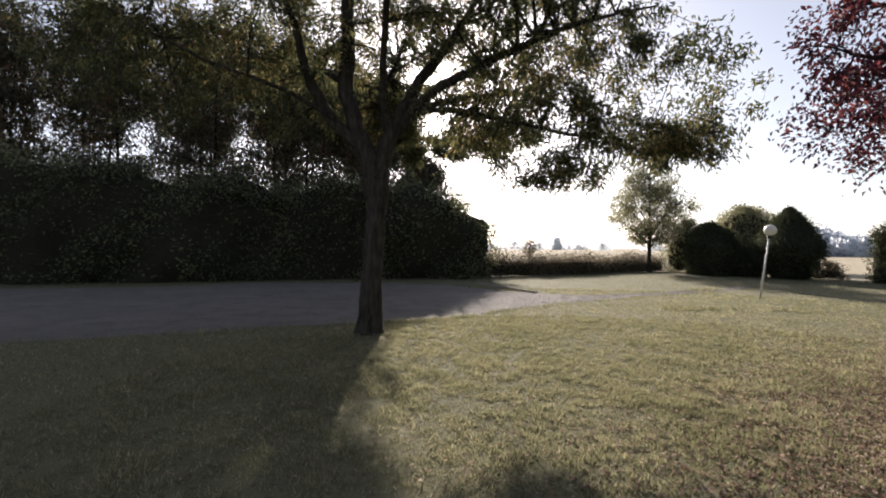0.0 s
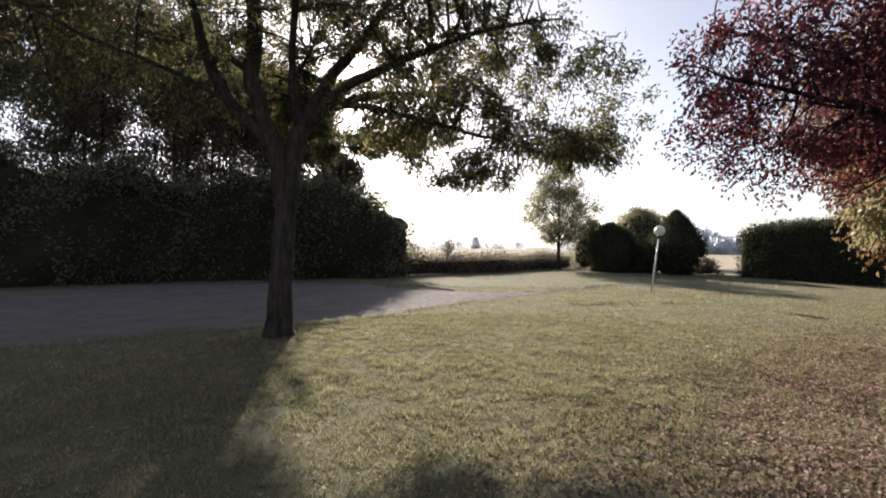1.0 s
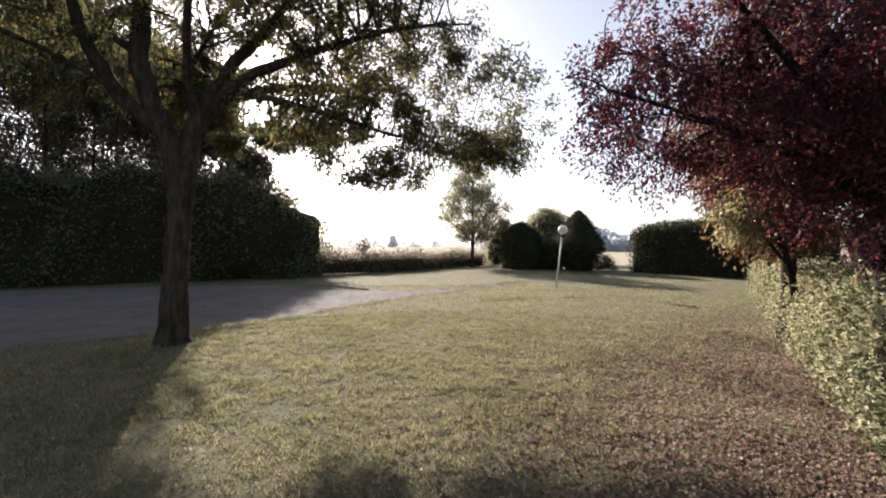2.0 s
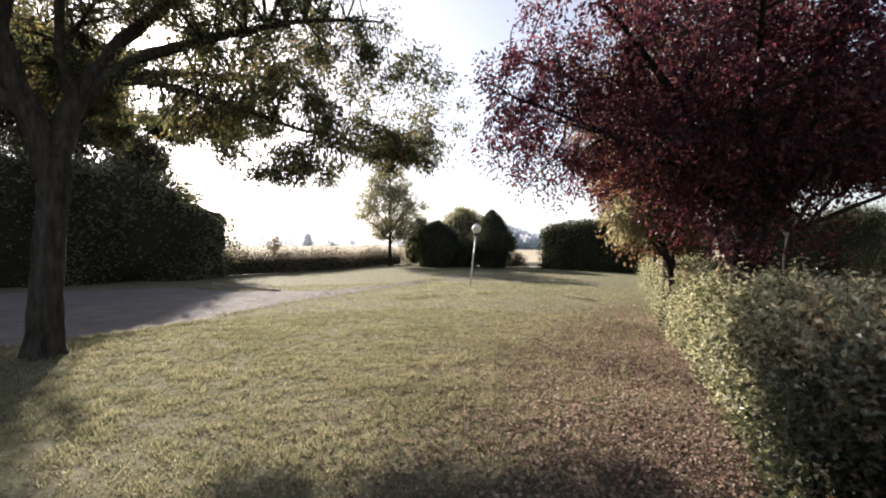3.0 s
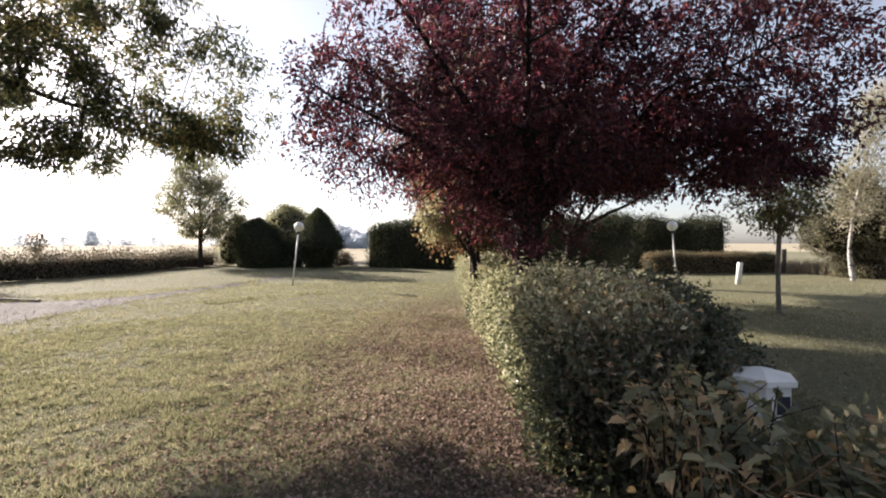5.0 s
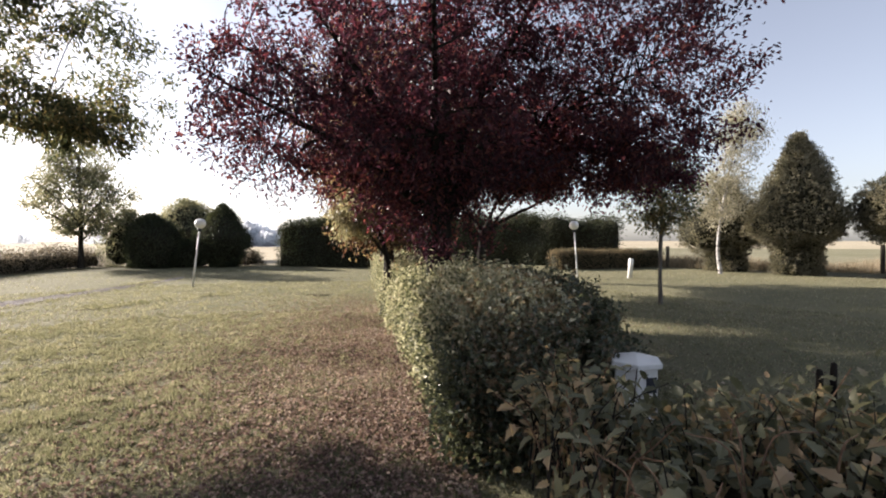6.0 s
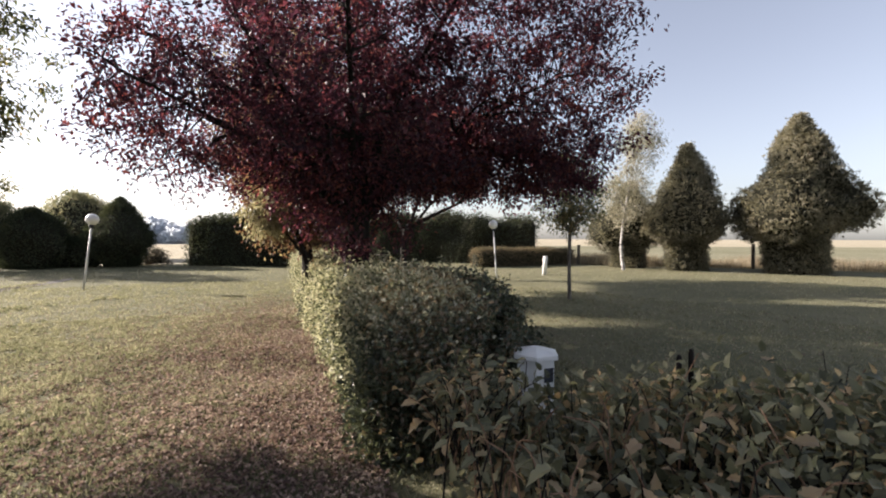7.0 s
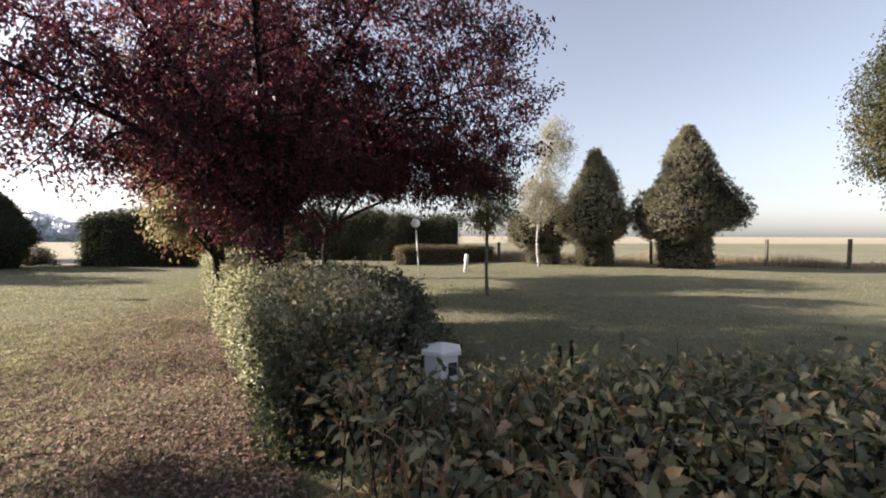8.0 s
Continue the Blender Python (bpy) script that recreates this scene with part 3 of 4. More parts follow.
# the thin sapling on the lawn
SX, SY = 13.4, -0.49
tree("sapling", "thin young tree with a straight stem on the shaded lawn", [(SX, SY, -0.03, 0.055), (SX + 0.02, SY + 0.02, 1.0, 0.047), (SX + 0.04, SY, 2.2, 0.045), (SX, SY, 4.0, 0.015)],
     [[(SX, SY, 1.8, 0.025), (SX + 0.35 * c, SY + 0.35 * s, 2.4, 0.018), (SX + 0.6 * c, SY + 0.6 * s, 3.1, 0.008)] for c, s in ((1, 0), (0.3, 0.95), (-0.8, 0.6), (-0.8, -0.6), (0.3, -0.95))],
     [((SX, SY, 2.95), (1.0, 1.0, 1.25), 1)], 30, 250, 26, (0.08, 0.042), BARK_PALE, ASH_LEAF, 24, flare=1.2, spread=0.10, sides=9)
# the young tree at the field's edge
NX, NY = 15.48, 30.88
tree("young_tree", "young broadleaf tree with an open crown at the field's edge", [(NX, NY, -0.05, 0.16), (NX, NY, 1.2, 0.13), (NX, NY, 2.6, 0.11), (NX, NY, 7.3, 0.02)],
     [[(NX, NY, 1.6 + 0.25 * k, 0.06), (NX + 1.0 * math.cos(k * 2.4), NY + 1.0 * math.sin(k * 2.4), 2.6 + 0.3 * k, 0.04),
       (NX + 2.5 * math.cos(k * 2.4), NY + 2.5 * math.sin(k * 2.4), 3.4 + 0.40 * k, 0.012)] for k in range(9)],
     [((NX, NY, 4.2), (3.1, 3.1, 1.9), 2), ((NX - 0.2, NY, 6.3), (1.9, 1.9, 1.5), 1.0), ((NX + 0.3, NY, 2.6), (2.3, 2.3, 0.8), 0.6)], 60, 470, 34, (0.14, 0.08), BARK, YOUNG_LEAF, 25, spread=0.2, flare=1.3)
# the birch
IX, IY = 26.75, -3.27
tree("birch_tree", "slender white-stemmed birch with pale thin leaves", [(IX, IY, -0.05, 0.095), (IX + 0.1, IY + 0.12, 1.5, 0.072), (IX, IY - 0.15, 4.0, 0.055), (IX, IY - 0.9, 8.4, 0.012)],
     [[(IX, IY - 0.1, 2.6 + 0.6 * k, 0.035), (IX + 0.7 * math.cos(k * 2.4), IY + 0.7 * math.sin(k * 2.4), 3.6 + 0.6 * k, 0.022),
       (IX + 1.3 * math.cos(k * 2.4), IY - 0.2 + 1.3 * math.sin(k * 2.4), 4.0 + 0.6 * k, 0.008)] for k in range(8)],
     [((IX, IY + 0.1, 4.0), (1.5, 1.6, 1.7), 1.2), ((IX, IY - 0.8, 6.8), (1.1, 1.2, 1.7), 1)], 60, 270, 32, (0.09, 0.055), BARK_BIRCH, BIRCH_LEAF, 26, droop=1.2, spread=0.2, flare=1.2)
# the tree whose crown hangs in past the meadow side
RX, RY = 15.75, -13.95
tree("poplar_tree", "tall broadleaf tree with yellow-green leaves on the lawn", [(RX, RY, -0.05, 0.22), (RX, RY, 2.5, 0.17), (RX, RY, 8.5, 0.05)],
     [[(RX, RY, 2.2 + 0.5 * k, 0.06), (RX + 0.9 * math.cos(k * 2.4), RY + 0.9 * math.sin(k * 2.4), 3.6 + 0.5 * k, 0.04),
       (RX + 1.5 * math.cos(k * 2.4), RY + 1.5 * math.sin(k * 2.4), 4.4 + 0.40 * k, 0.012)] for k in range(9)],
     [((RX, RY, 5.6), (2.0, 2.0, 3.1), 1)], 60, 820, 40, (0.10, 0.06), BARK, ASH_LEAF, 27, spread=0.2)


# ---------------------------------------------------------------- hedges and clipped bushes
def skin(rng, outline, n, seed, rough, ends=0.0, lump=2.2, calm=None):
    """Places and outward ways on a swept shape. outline(u, v) gives a place for u, v in 0..1."""
    u, v = rng.uniform(0, 1, n), rng.uniform(0, 1, n)
    cap = rng.uniform(0, 1, n) < ends
    u = np.where(cap, 0.020 * u ** 2.0, u)
    e = 1e-4
    p = outline(u, v)
    out = unit(np.cross(outline(u + e, v) - p, outline(u, v + e) - p))
    return p + out * (lumps(p, lump, seed) * rough * (calm(p) if calm else 1.0))[:, None], out


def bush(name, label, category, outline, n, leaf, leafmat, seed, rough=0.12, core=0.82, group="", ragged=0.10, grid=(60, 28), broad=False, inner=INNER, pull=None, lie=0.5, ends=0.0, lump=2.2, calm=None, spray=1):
    """A bush or hedge: a dark shell for inner twigs and shade, under many leaves that stand off its skin."""
    rng = np.random.default_rng(seed)
    whole = thing(name, label, category, group)
    gu, gv = np.meshgrid(np.linspace(0, 1, grid[0]), np.linspace(0, 1, grid[1]), indexing="ij")
    p = outline(gu.ravel(), gv.ravel())
    e = 1e-3
    out = unit(np.cross(outline(gu.ravel() + e, gv.ravel()) - p, outline(gu.ravel(), gv.ravel() + e) - p))
    still = calm(p) if calm else 1.0
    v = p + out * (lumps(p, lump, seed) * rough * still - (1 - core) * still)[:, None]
    v[:, 2] = np.maximum(v[:, 2], -0.02)
    i, j = np.meshgrid(np.arange(grid[0] - 1), np.arange(grid[1] - 1), indexing="ij")
    k = grid[1]
    f = np.stack([i * k + j, (i + 1) * k + j, (i + 1) * k + j + 1, i * k + j + 1], -1).reshape(-1, 4)
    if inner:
        part_of("inner_shell", v, f, inner, whole, "dark closed shell for inner twigs and the shade among them", True)
    at, out = skin(rng, outline, n, seed, rough, ends, lump, calm)
    if pull is not None:
        ok = rng.uniform(0, 1, n) < pull(at)
        at, out = at[ok], out[ok]
    n = len(at)
    at = at + out * rng.normal(-0.02, ragged, (n, 1)) + rng.standard_normal((n, 3)) * leaf[0] * 0.3
    at[:, 2] = np.maximum(at[:, 2], 0.02)
    way = out * lie + rng.standard_normal((n, 3)) * 0.6 + np.array([0, 0, 0.1])
    if spray > 1:
        way = np.repeat(unit(way + np.array([0, 0, 0.35])), spray, axis=0) + rng.standard_normal((n * spray, 3)) * 0.35
        at, out, n = np.repeat(at, spray, axis=0) + rng.standard_normal((n * spray, 3)) * leaf[0] * 0.25, np.repeat(out, spray, axis=0), n * spray
    face = out + np.array([0, 0, 0.5]) + rng.standard_normal((n, 3)) * (0.75 if broad else 0.45)
    v, f = (broad_leaves if broad else leaves)(at, way, face, leaf[0], leaf[1], rng)
    part_of("foliage", v, f, leafmat, whole, smooth=broad, kind="stuff")
    return whole


def loft(profile, squash=1.0, cx=0.0, cy=0.0, twist=0.0, bulge=None):
    """A round shape from rows of (height, radius)."""
    prof = np.array(profile, float)
    def outline(u, v):
        z = np.interp(v, np.linspace(0, 1, len(prof)), prof[:, 0])
        r = np.interp(v, np.linspace(0, 1, len(prof)), prof[:, 1])
        a = u * 2 * np.pi
        r = r * (1 + 0.10 * np.sin(2 * a + twist) + 0.07 * np.sin(3 * a + 2 * twist + z))
        for turn, high, more in bulge or ():
            off = np.arctan2(np.sin(a - turn), np.cos(a - turn))
            r = r * (1 + more * np.exp(-(off / 0.85) ** 2 - ((z - high) / 1.25) ** 2))
        return np.stack([cx + r * np.cos(a), cy + r * squash * np.sin(a), z], -1)
    return outline


def wall_shape(line, height, width, cap=0.02):
    """A hedge of this height and width along a line; u runs along, v from one foot over the top to the other."""
    c = spline(line, 200)[:, :2]
    h = np.interp(np.linspace(0, 1, 200), np.linspace(0, 1, len(height)), height)
    w = np.interp(np.linspace(0, 1, 200), np.linspace(0, 1, len(width)), width)
    d = unit(np.gradient(c, axis=0))
    side = np.stack([-d[:, 1], d[:, 0]], -1)
    # across: out and up; the corners are rounded
    ax = -np.array([1.0, 1.03, 1.02, 0.98, 0.80, 0.45, 0.0, -0.45, -0.80, -0.98, -1.02, -1.03, -1.0])
    az = np.array([0.0, 0.25, 0.55, 0.82, 0.96, 1.0, 1.02, 1.0, 0.96, 0.82, 0.55, 0.25, 0.0])
    def outline(u, v):
        u = np.clip(u, 0, 1)
        k = u * 199
        i = np.clip(k.astype(int), 0, 198)
        f = (k - i)[:, None]
        centre = c[i] * (1 - f) + c[i + 1] * f
        s = side[i]
        end = np.minimum(u, 1 - u) * len(c) / 199 * 1.0
        close = np.sqrt(np.clip(1 - np.clip(1 - end / cap, 0, 1) ** 2, 0.0, 1))
        t = v * (len(ax) - 1)
        x, z = np.interp(t, np.arange(len(ax)), ax), np.interp(t, np.arange(len(ax)), az)
        hw = np.interp(u, np.linspace(0, 1, 200), w) / 2
        hh = np.interp(u, np.linspace(0, 1, 200), h)
        xy = centre + s * (x * hw * close)[:, None]
        return np.concatenate([xy, (z * hh * (0.72 + 0.28 * close))[:, None]], -1)
    return outline


# hedge with the plums in it: its lawn side lies in the sun
HD = np.array([0.800, 0.600])
HS = np.array([0.600, -0.800])
h0 = np.array([3.52, 0.93])
hedge_line = [tuple(h0 + HS * 0.55 + HD * s) for s in (0.0, 3.6, 7.9, 12.3, 16.75)]
main_hedge = bush("hedge", "clipped mixed hedge with sunlit yellow-green side beside the lawn", "hedge", wall_shape(hedge_line, [1.16, 1.2, 1.2, 1.16, 1.12], [1.1, 1.1, 1.1, 1.05, 1.0], 0.042), 120000, (0.055, 0.031),
     HEDGE_LEAF, 31, 0.11, 0.82, ragged=0.075, lump=3.0, grid=(120, 26), ends=0.12, pull=lambda p: np.clip(1.5 - (p[:, 0] - 3.0) / 9.0, 0.35, 1))
# side hedge: its leaf colour carries the plum's shade
side_hedge = bush("hedge", "green leafy hedge beside the shaded lawn, shade painted into its leaves", "hedge", wall_shape([(3.62, 0.48), (5.0, 0.86), (6.9, 1.60)], [0.70, 1.00, 1.10], [0.85, 1.65, 1.8]), 90000, (0.050, 0.030),
     SHADED_HEDGE_LEAF, 32, 0.26, 0.78, ragged=0.11, lump=3.6, grid=(50, 26), ends=0.2)

# young shoots standing up from the hedge tops
shoot_rng = np.random.default_rng(34)
def shoots(hedge, count, place, leafmat):
    stems, at, way = [], [], []
    for k in range(count):
        x, y, z = place(shoot_rng)
        tall = 0.06 + 0.30 * shoot_rng.uniform(0, 1) ** 2.2
        line = spline([(x, y, z - 0.15), (x + shoot_rng.normal(0, 0.02), y + shoot_rng.normal(0, 0.02), z + tall * 0.4), (x + shoot_rng.normal(0, 0.06), y + shoot_rng.normal(0, 0.06), z + tall)], 7)
        stems.append(tube(line, np.linspace(0.003, 0.0015, 7), 4))
        q = np.repeat(line[2:], 2, axis=0)
        at.append(q)
        way.append(shoot_rng.standard_normal(q.shape) * np.array([1, 1, 0.4]) + np.array([0, 0, 0.35]))
    v, f = join(stems)
    part_of("shoot_twigwork", v, f, BARK_DARK, hedge, kind="stuff")
    at, way = np.vstack(at), np.vstack(way)
    v, f = leaves(at, way, shoot_rng.standard_normal(at.shape) * 0.4 + np.array([0, 0, 1]), 0.055, 0.03, shoot_rng)
    part_of("shoot_foliage", v, f, leafmat, hedge, kind="stuff")


def main_top(r):
    s, w = r.uniform(0.1, 9.0), r.uniform(0.15, 0.95)
    p = h0 + HD * s + HS * w
    return p[0], p[1], 1.19


def side_top(r):
    x = r.uniform(3.8, 6.9)
    return x, 0.50 + (x - 3.6) * 0.36 + r.uniform(-0.5, 0.6), 0.76 + 0.30 * min(1.0, (x - 3.5) / 1.6)


shoots(main_hedge, 260, main_top, HEDGE_LEAF)
shoots(side_hedge, 260, side_top, SHADED_HEDGE_LEAF)

# laurel along the driveway
bush("laurel_hedge", "tall dark laurel hedge beside the gravel driveway", "hedge", wall_shape([(-35.05, 18.68), (-21.86, 19.38), (-14.0, 21.0), (-8.0, 23.0), (-2.19, 24.2), (3.2, 25.27)], [5.4, 5.4, 5.2, 4.9, 4.6, 4.8, 4.9, 3.0], [2.6, 3.0, 3.0, 3.2, 3.2, 3.0], 0.05),
     80000, (0.17, 0.075), LAUREL_LEAF, 33, 0.95, 0.72, lump=1.5, ragged=0.34, grid=(160, 26), pull=lambda p: np.clip(0.55 + 1.1 * lumps(p, 2.2, 35), 0.12, 1))
bush("field_hedge", "low scrubby brown hedge along the field", "hedge", wall_shape([(2.41, 25.26), (5.58, 26.46), (9.22, 27.77), (14.03, 31.09), (17.09, 32.5)], [1.15, 1.0, 1.05, 0.9, 0.8], [1.2, 1.1, 1.0, 1.0]), 22000, (0.10, 0.05),
     FIELD_LEAF, 34, 0.32, 0.72, ragged=0.22, grid=(90, 18))
# round clipped bushes
bush("round_bush", "dark round clipped conifer bush", "bush", loft([(0.0, 1.0), (0.3, 1.3), (1.2, 1.55), (2.0, 1.5), (2.7, 1.1), (3.1, 0.5), (3.25, 0.05)], 1.0, 17.79, 27.68), 14000, (0.12, 0.05), YEW_LEAF, 35, 0.20, 0.88, group="clipped bushes", ragged=0.09)
bush("round_bush", "low dark bush between two clipped conifers", "bush", loft([(0.0, 0.9), (0.5, 1.1), (1.1, 0.9), (1.5, 0.5), (1.6, 0.03)], 1.0, 19.42, 26.71), 6000, (0.12, 0.05), YEW_LEAF, 36, 0.12, 0.88, group="clipped bushes", ragged=0.09)
bush("pointed_bush", "dark clipped conifer bush with a pointed top", "bush", loft([(0.0, 0.7), (0.4, 1.0), (1.2, 1.75), (1.9, 1.8), (2.7, 1.2), (3.3, 0.65), (3.75, 0.25), (3.95, 0.03)], 1.0, 20.35, 24.63), 15000, (0.12, 0.05), YEW_LEAF, 37, 0.18, 0.88, group="clipped bushes", ragged=0.09)
# dark block hedge
bush("conifer_hedge", "tall dark clipped conifer hedge at the lawn's end", "hedge", wall_shape([(22.96, 22.47), (23.69, 18.69), (24.19, 15.66), (25.05, 12.12)], [2.7, 3.0, 3.05, 2.95, 2.9], [1.9, 2.0, 2.0], 0.09), 26000, (0.12, 0.05),
     YEW_LEAF, 38, 0.25, 0.86, ragged=0.12, grid=(70, 22))
bush("conifer_hedge", "dark overgrown conifer hedge closing the garden", "hedge", wall_shape([(31.72, 15.34), (31.94, 10.92), (32.14, 6.55), (32.72, 1.95)], [3.0, 3.5, 3.1, 3.4, 2.9, 3.2], [2.2, 2.6, 2.6], 0.12), 22000, (0.13, 0.05),
     YEW_LEAF, 39, 0.6, 0.84, ragged=0.14, grid=(60, 22))
bush("low_hedge", "low clipped brownish hedge at the garden's end", "hedge", wall_shape([(26.44, 5.06), (29.08, 2.42), (32.4, -0.52)], [1.05, 1.05, 1.0], [0.9, 0.9]), 15000, (0.08, 0.045),
     LOW_LEAF, 40, 0.11, 0.86, ragged=0.08, grid=(60, 18))


# the tall conifers: a clothed foot, a wide overhanging skirt and a pointed top
def conifer(label, x, y, tall, wide, foot, seed, n, bulge, profile):
    """profile: rows of (share of the height, share of the width)."""
    rows = [(0.0, foot), (0.08 * tall, foot * 1.06), (0.17 * tall, foot), (0.235 * tall, foot * 0.9)] + [(h * tall, w * wide) for h, w in profile]
    tree_bush = bush("conifer_tree", label, "conifer", loft(rows, 0.95, x, y, seed, bulge), n, (0.14, 0.032), THUJA_LEAF, seed, 0.74, 0.78, lump=1.8,
                     group="tall conifers", ragged=0.10, lie=1.0, grid=(80, 60), spray=6, calm=lambda p: np.where(p[:, 2] < 0.25 * tall, 0.12, np.clip(np.hypot(p[:, 0] - x, p[:, 1] - y) / 1.4 - 0.1, 0.05, 1)))
    return tree_bush


SKIRT = [(0.255, 0.62), (0.285, 0.92), (0.36, 1.0), (0.46, 0.97), (0.58, 0.80), (0.69, 0.56), (0.80, 0.38), (0.89, 0.23), (0.95, 0.11), (1.0, 0.01)]
conifer("tall dense conifer with a pointed top beside the fence", 27.8, -6.57, 6.8, 1.95, 0.95, 41, 8800, ((-1.75, 3.0, 0.22), (1.3, 2.2, 0.08)), SKIRT)
conifer("largest broad conifer with a pointed top beside the fence", 26.91, -11.35, 7.8, 2.45, 1.15, 42, 12500, ((-1.75, 3.7, 0.15), (1.6, 2.9, 0.20)), SKIRT)
conifer("short conifer half hidden behind the birch", 29.37, -3.8, 5.0, 1.8, 0.8, 43, 4500, ((2.0, 2.2, 0.25),), SKIRT)


# ---------------------------------------------------------------- woodland behind the laurel
def wood_tree(x, y, tall, wide, seed, bare, twigs=220, low=0.5):
    r = np.random.default_rng(seed)
    lean = r.normal(0, 0.4, 2)
    top = (x + lean[0], y + lean[1], tall)
    trunk = [(x, y, -0.05, 0.12), (x + lean[0] * 0.2, y + lean[1] * 0.2, tall * 0.3, 0.085), (x + lean[0] * 0.6, y + lean[1] * 0.6, tall * 0.65, 0.05), (*top, 0.012)]
    limbs = []
    for k in range(8):
        a, h = k * 2.4 + r.uniform(0, 1), tall * (bare + (0.92 - bare) * k / 8)
        limbs.append([(x + lean[0] * h / tall, y + lean[1] * h / tall, h, 0.04), (x + wide * 0.45 * math.cos(a), y + wide * 0.45 * math.sin(a), h + tall * 0.09, 0.026),
                      (x + wide * 0.95 * math.cos(a), y + wide * 0.95 * math.sin(a), h + tall * 0.14, 0.009)])
    tree("woodland_tree", "tall thin woodland tree with sparse dull foliage behind the laurel", trunk, limbs,
         [((x, y, tall * 0.77), (wide, wide, tall * 0.28), 2.4), ((x, y, tall * 0.44), (wide, wide, tall * 0.22), low * 1.1)],
         26, twigs, 30, (0.20, 0.105), BARK_DARK, WOOD_LEAF, seed, droop=0.5, spread=0.26, group="woodland trees", sides=8)


wrng = np.random.default_rng(77)
for k, (x, y, tall) in enumerate([(-0.36, 28.12, 7.4), (-2.58, 27.49, 12.0), (-5.04, 28.98, 13.0), (-7.3, 27.18, 14.0), (-9.66, 28.42, 14.5), (-11.95, 25.69, 14.0), (-13.88, 27.86, 15.0), (-16.39, 24.66, 14.5),
                                  (-18.53, 26.37, 15.0), (-21.2, 23.35, 14.0), (-24.08, 24.98, 15.0), (-27.82, 22.78, 14.5), (-31.41, 23.84, 15.0), (-8.34, 31.9, 14.0), (-15.13, 32.35, 15.0), (-22.21, 30, 15.5), (-3.54, 31.74, 13.0), (-6.06, 34.16, 14.0), (-11.45, 34.57, 14.5), (-18.47, 34.1, 15.0), (-27.24, 29.93, 15.0)]):
    wood_tree(x, y, tall, wrng.uniform(2.2, 2.8) if k else 1.5, 100 + k, wrng.uniform(0.26, 0.36), 430 if k in (1, 2, 3, 16, 17) else 270, 0.12 if k in (1, 2, 3, 16, 17) else 0.5)


for k in range(24):
    x = -1.1 - 1.10 * k + wrng.uniform(-0.7, 0.7)
    y = 26.5 - 0.10 * k + wrng.uniform(-0.6, 0.9) - max(0, k - 10) * 0.12
    tall = wrng.uniform(6.5, 9.0) if k else 6.0
    a = wrng.uniform(0, 6.3)
    tree("woodland_sapling", "thin bare-stemmed sapling at the wood's edge", [(x, y, -0.05, 0.055), (x + 0.1, y, tall * 0.4, 0.04), (x + 0.3 * math.cos(a), y, tall, 0.01)],
         [[(x, y, tall * (0.4 + 0.1 * q), 0.02), (x + 0.5 * math.cos(a + q), y + 0.5 * math.sin(a + q), tall * (0.5 + 0.1 * q), 0.012), (x + 0.9 * math.cos(a + q), y + 0.9 * math.sin(a + q), tall * (0.56 + 0.1 * q), 0.005)] for q in range(4)],
         [((x, y, tall * 0.68), (1.1, 1.1, tall * 0.26), 1)], 14, 60, 20, (0.14, 0.075), BARK_DARK, WOOD_LEAF, 160 + k, droop=0.6, spread=0.2, flare=1.2, group="woodland saplings", sides=7)


# ---------------------------------------------------------------- lamps, posts and other garden things
def lathe(profile, sides=24):
    """A turned shape from rows of (radius, height)."""
    bm = bmesh.new()
    rings = [[bm.verts.new((r * math.cos(2 * math.pi * k / sides), r * math.sin(2 * math.pi * k / sides), z)) for k in range(sides)] for r, z in profile]
    for a, b in zip(rings, rings[1:]):
        for k in range(sides):
            bm.faces.new((a[k], a[(k + 1) % sides], b[(k + 1) % sides], b[k]))
    bm.faces.new(rings[-1])
    bm.faces.new(rings[0][::-1])
    return bm


def box(size, at=(0, 0, 0), bevel=0.004):
    bm = bmesh.new()
    bmesh.ops.create_cube(bm, size=1.0, matrix=Matrix.Translation(at) @ Matrix.Diagonal((*size, 1)))
    if bevel:
        bmesh.ops.bevel(bm, geom=bm.edges[:], offset=bevel, segments=2, affect="EDGES")
    return bm


def garden_lamp(label, x, y, lean):
    """lean: how far the head stands off its foot, in x and y."""
    lamp = thing("garden_lamp", label, "lamp", "garden lamps", at=(x, y, 0))
    up = Vector((lean[0], lean[1], 2.05)).normalized()
    lamp.rotation_euler = up.to_track_quat("Z", "Y").to_euler()
    pole = part("pole", lathe([(0.032, -0.1), (0.032, 0.9), (0.027, 0.93), (0.027, 2.02)], 14), GREY_POLE, lamp)
    part("collar", lathe([(0.034, 2.00), (0.060, 2.03), (0.075, 2.09), (0.060, 2.11)], 16), DARK_PLASTIC, pole, "dark lamp collar")
    r, c = 0.185, 2.285
    part("globe", lathe([(max(0.004, r * math.sin(a)), c - r * math.cos(a)) for a in np.linspace(0.28, math.pi, 16)], 28), GLOBE, lamp, "white opal glass globe")
    return lamp


garden_lamp("slanting white globe lamp on a thin pole on the lawn", 11.0, 14.5, (0.19, -0.13))
garden_lamp("slightly slanting white globe lamp beyond the hedge", 19.05, 2.48, (-0.03, 0.14))

bollard = thing("bollard", "leaning white plastic pipe standing on the lawn", "pipe", at=(21.9, 0.70, 0))
bollard.rotation_euler = (radians(4), radians(3), 0)
part("pipe", lathe([(0.10, -0.05), (0.10, 0.86), (0.092, 0.875), (0.085, 0.86)], 20), WHITE_PAINT, bollard)


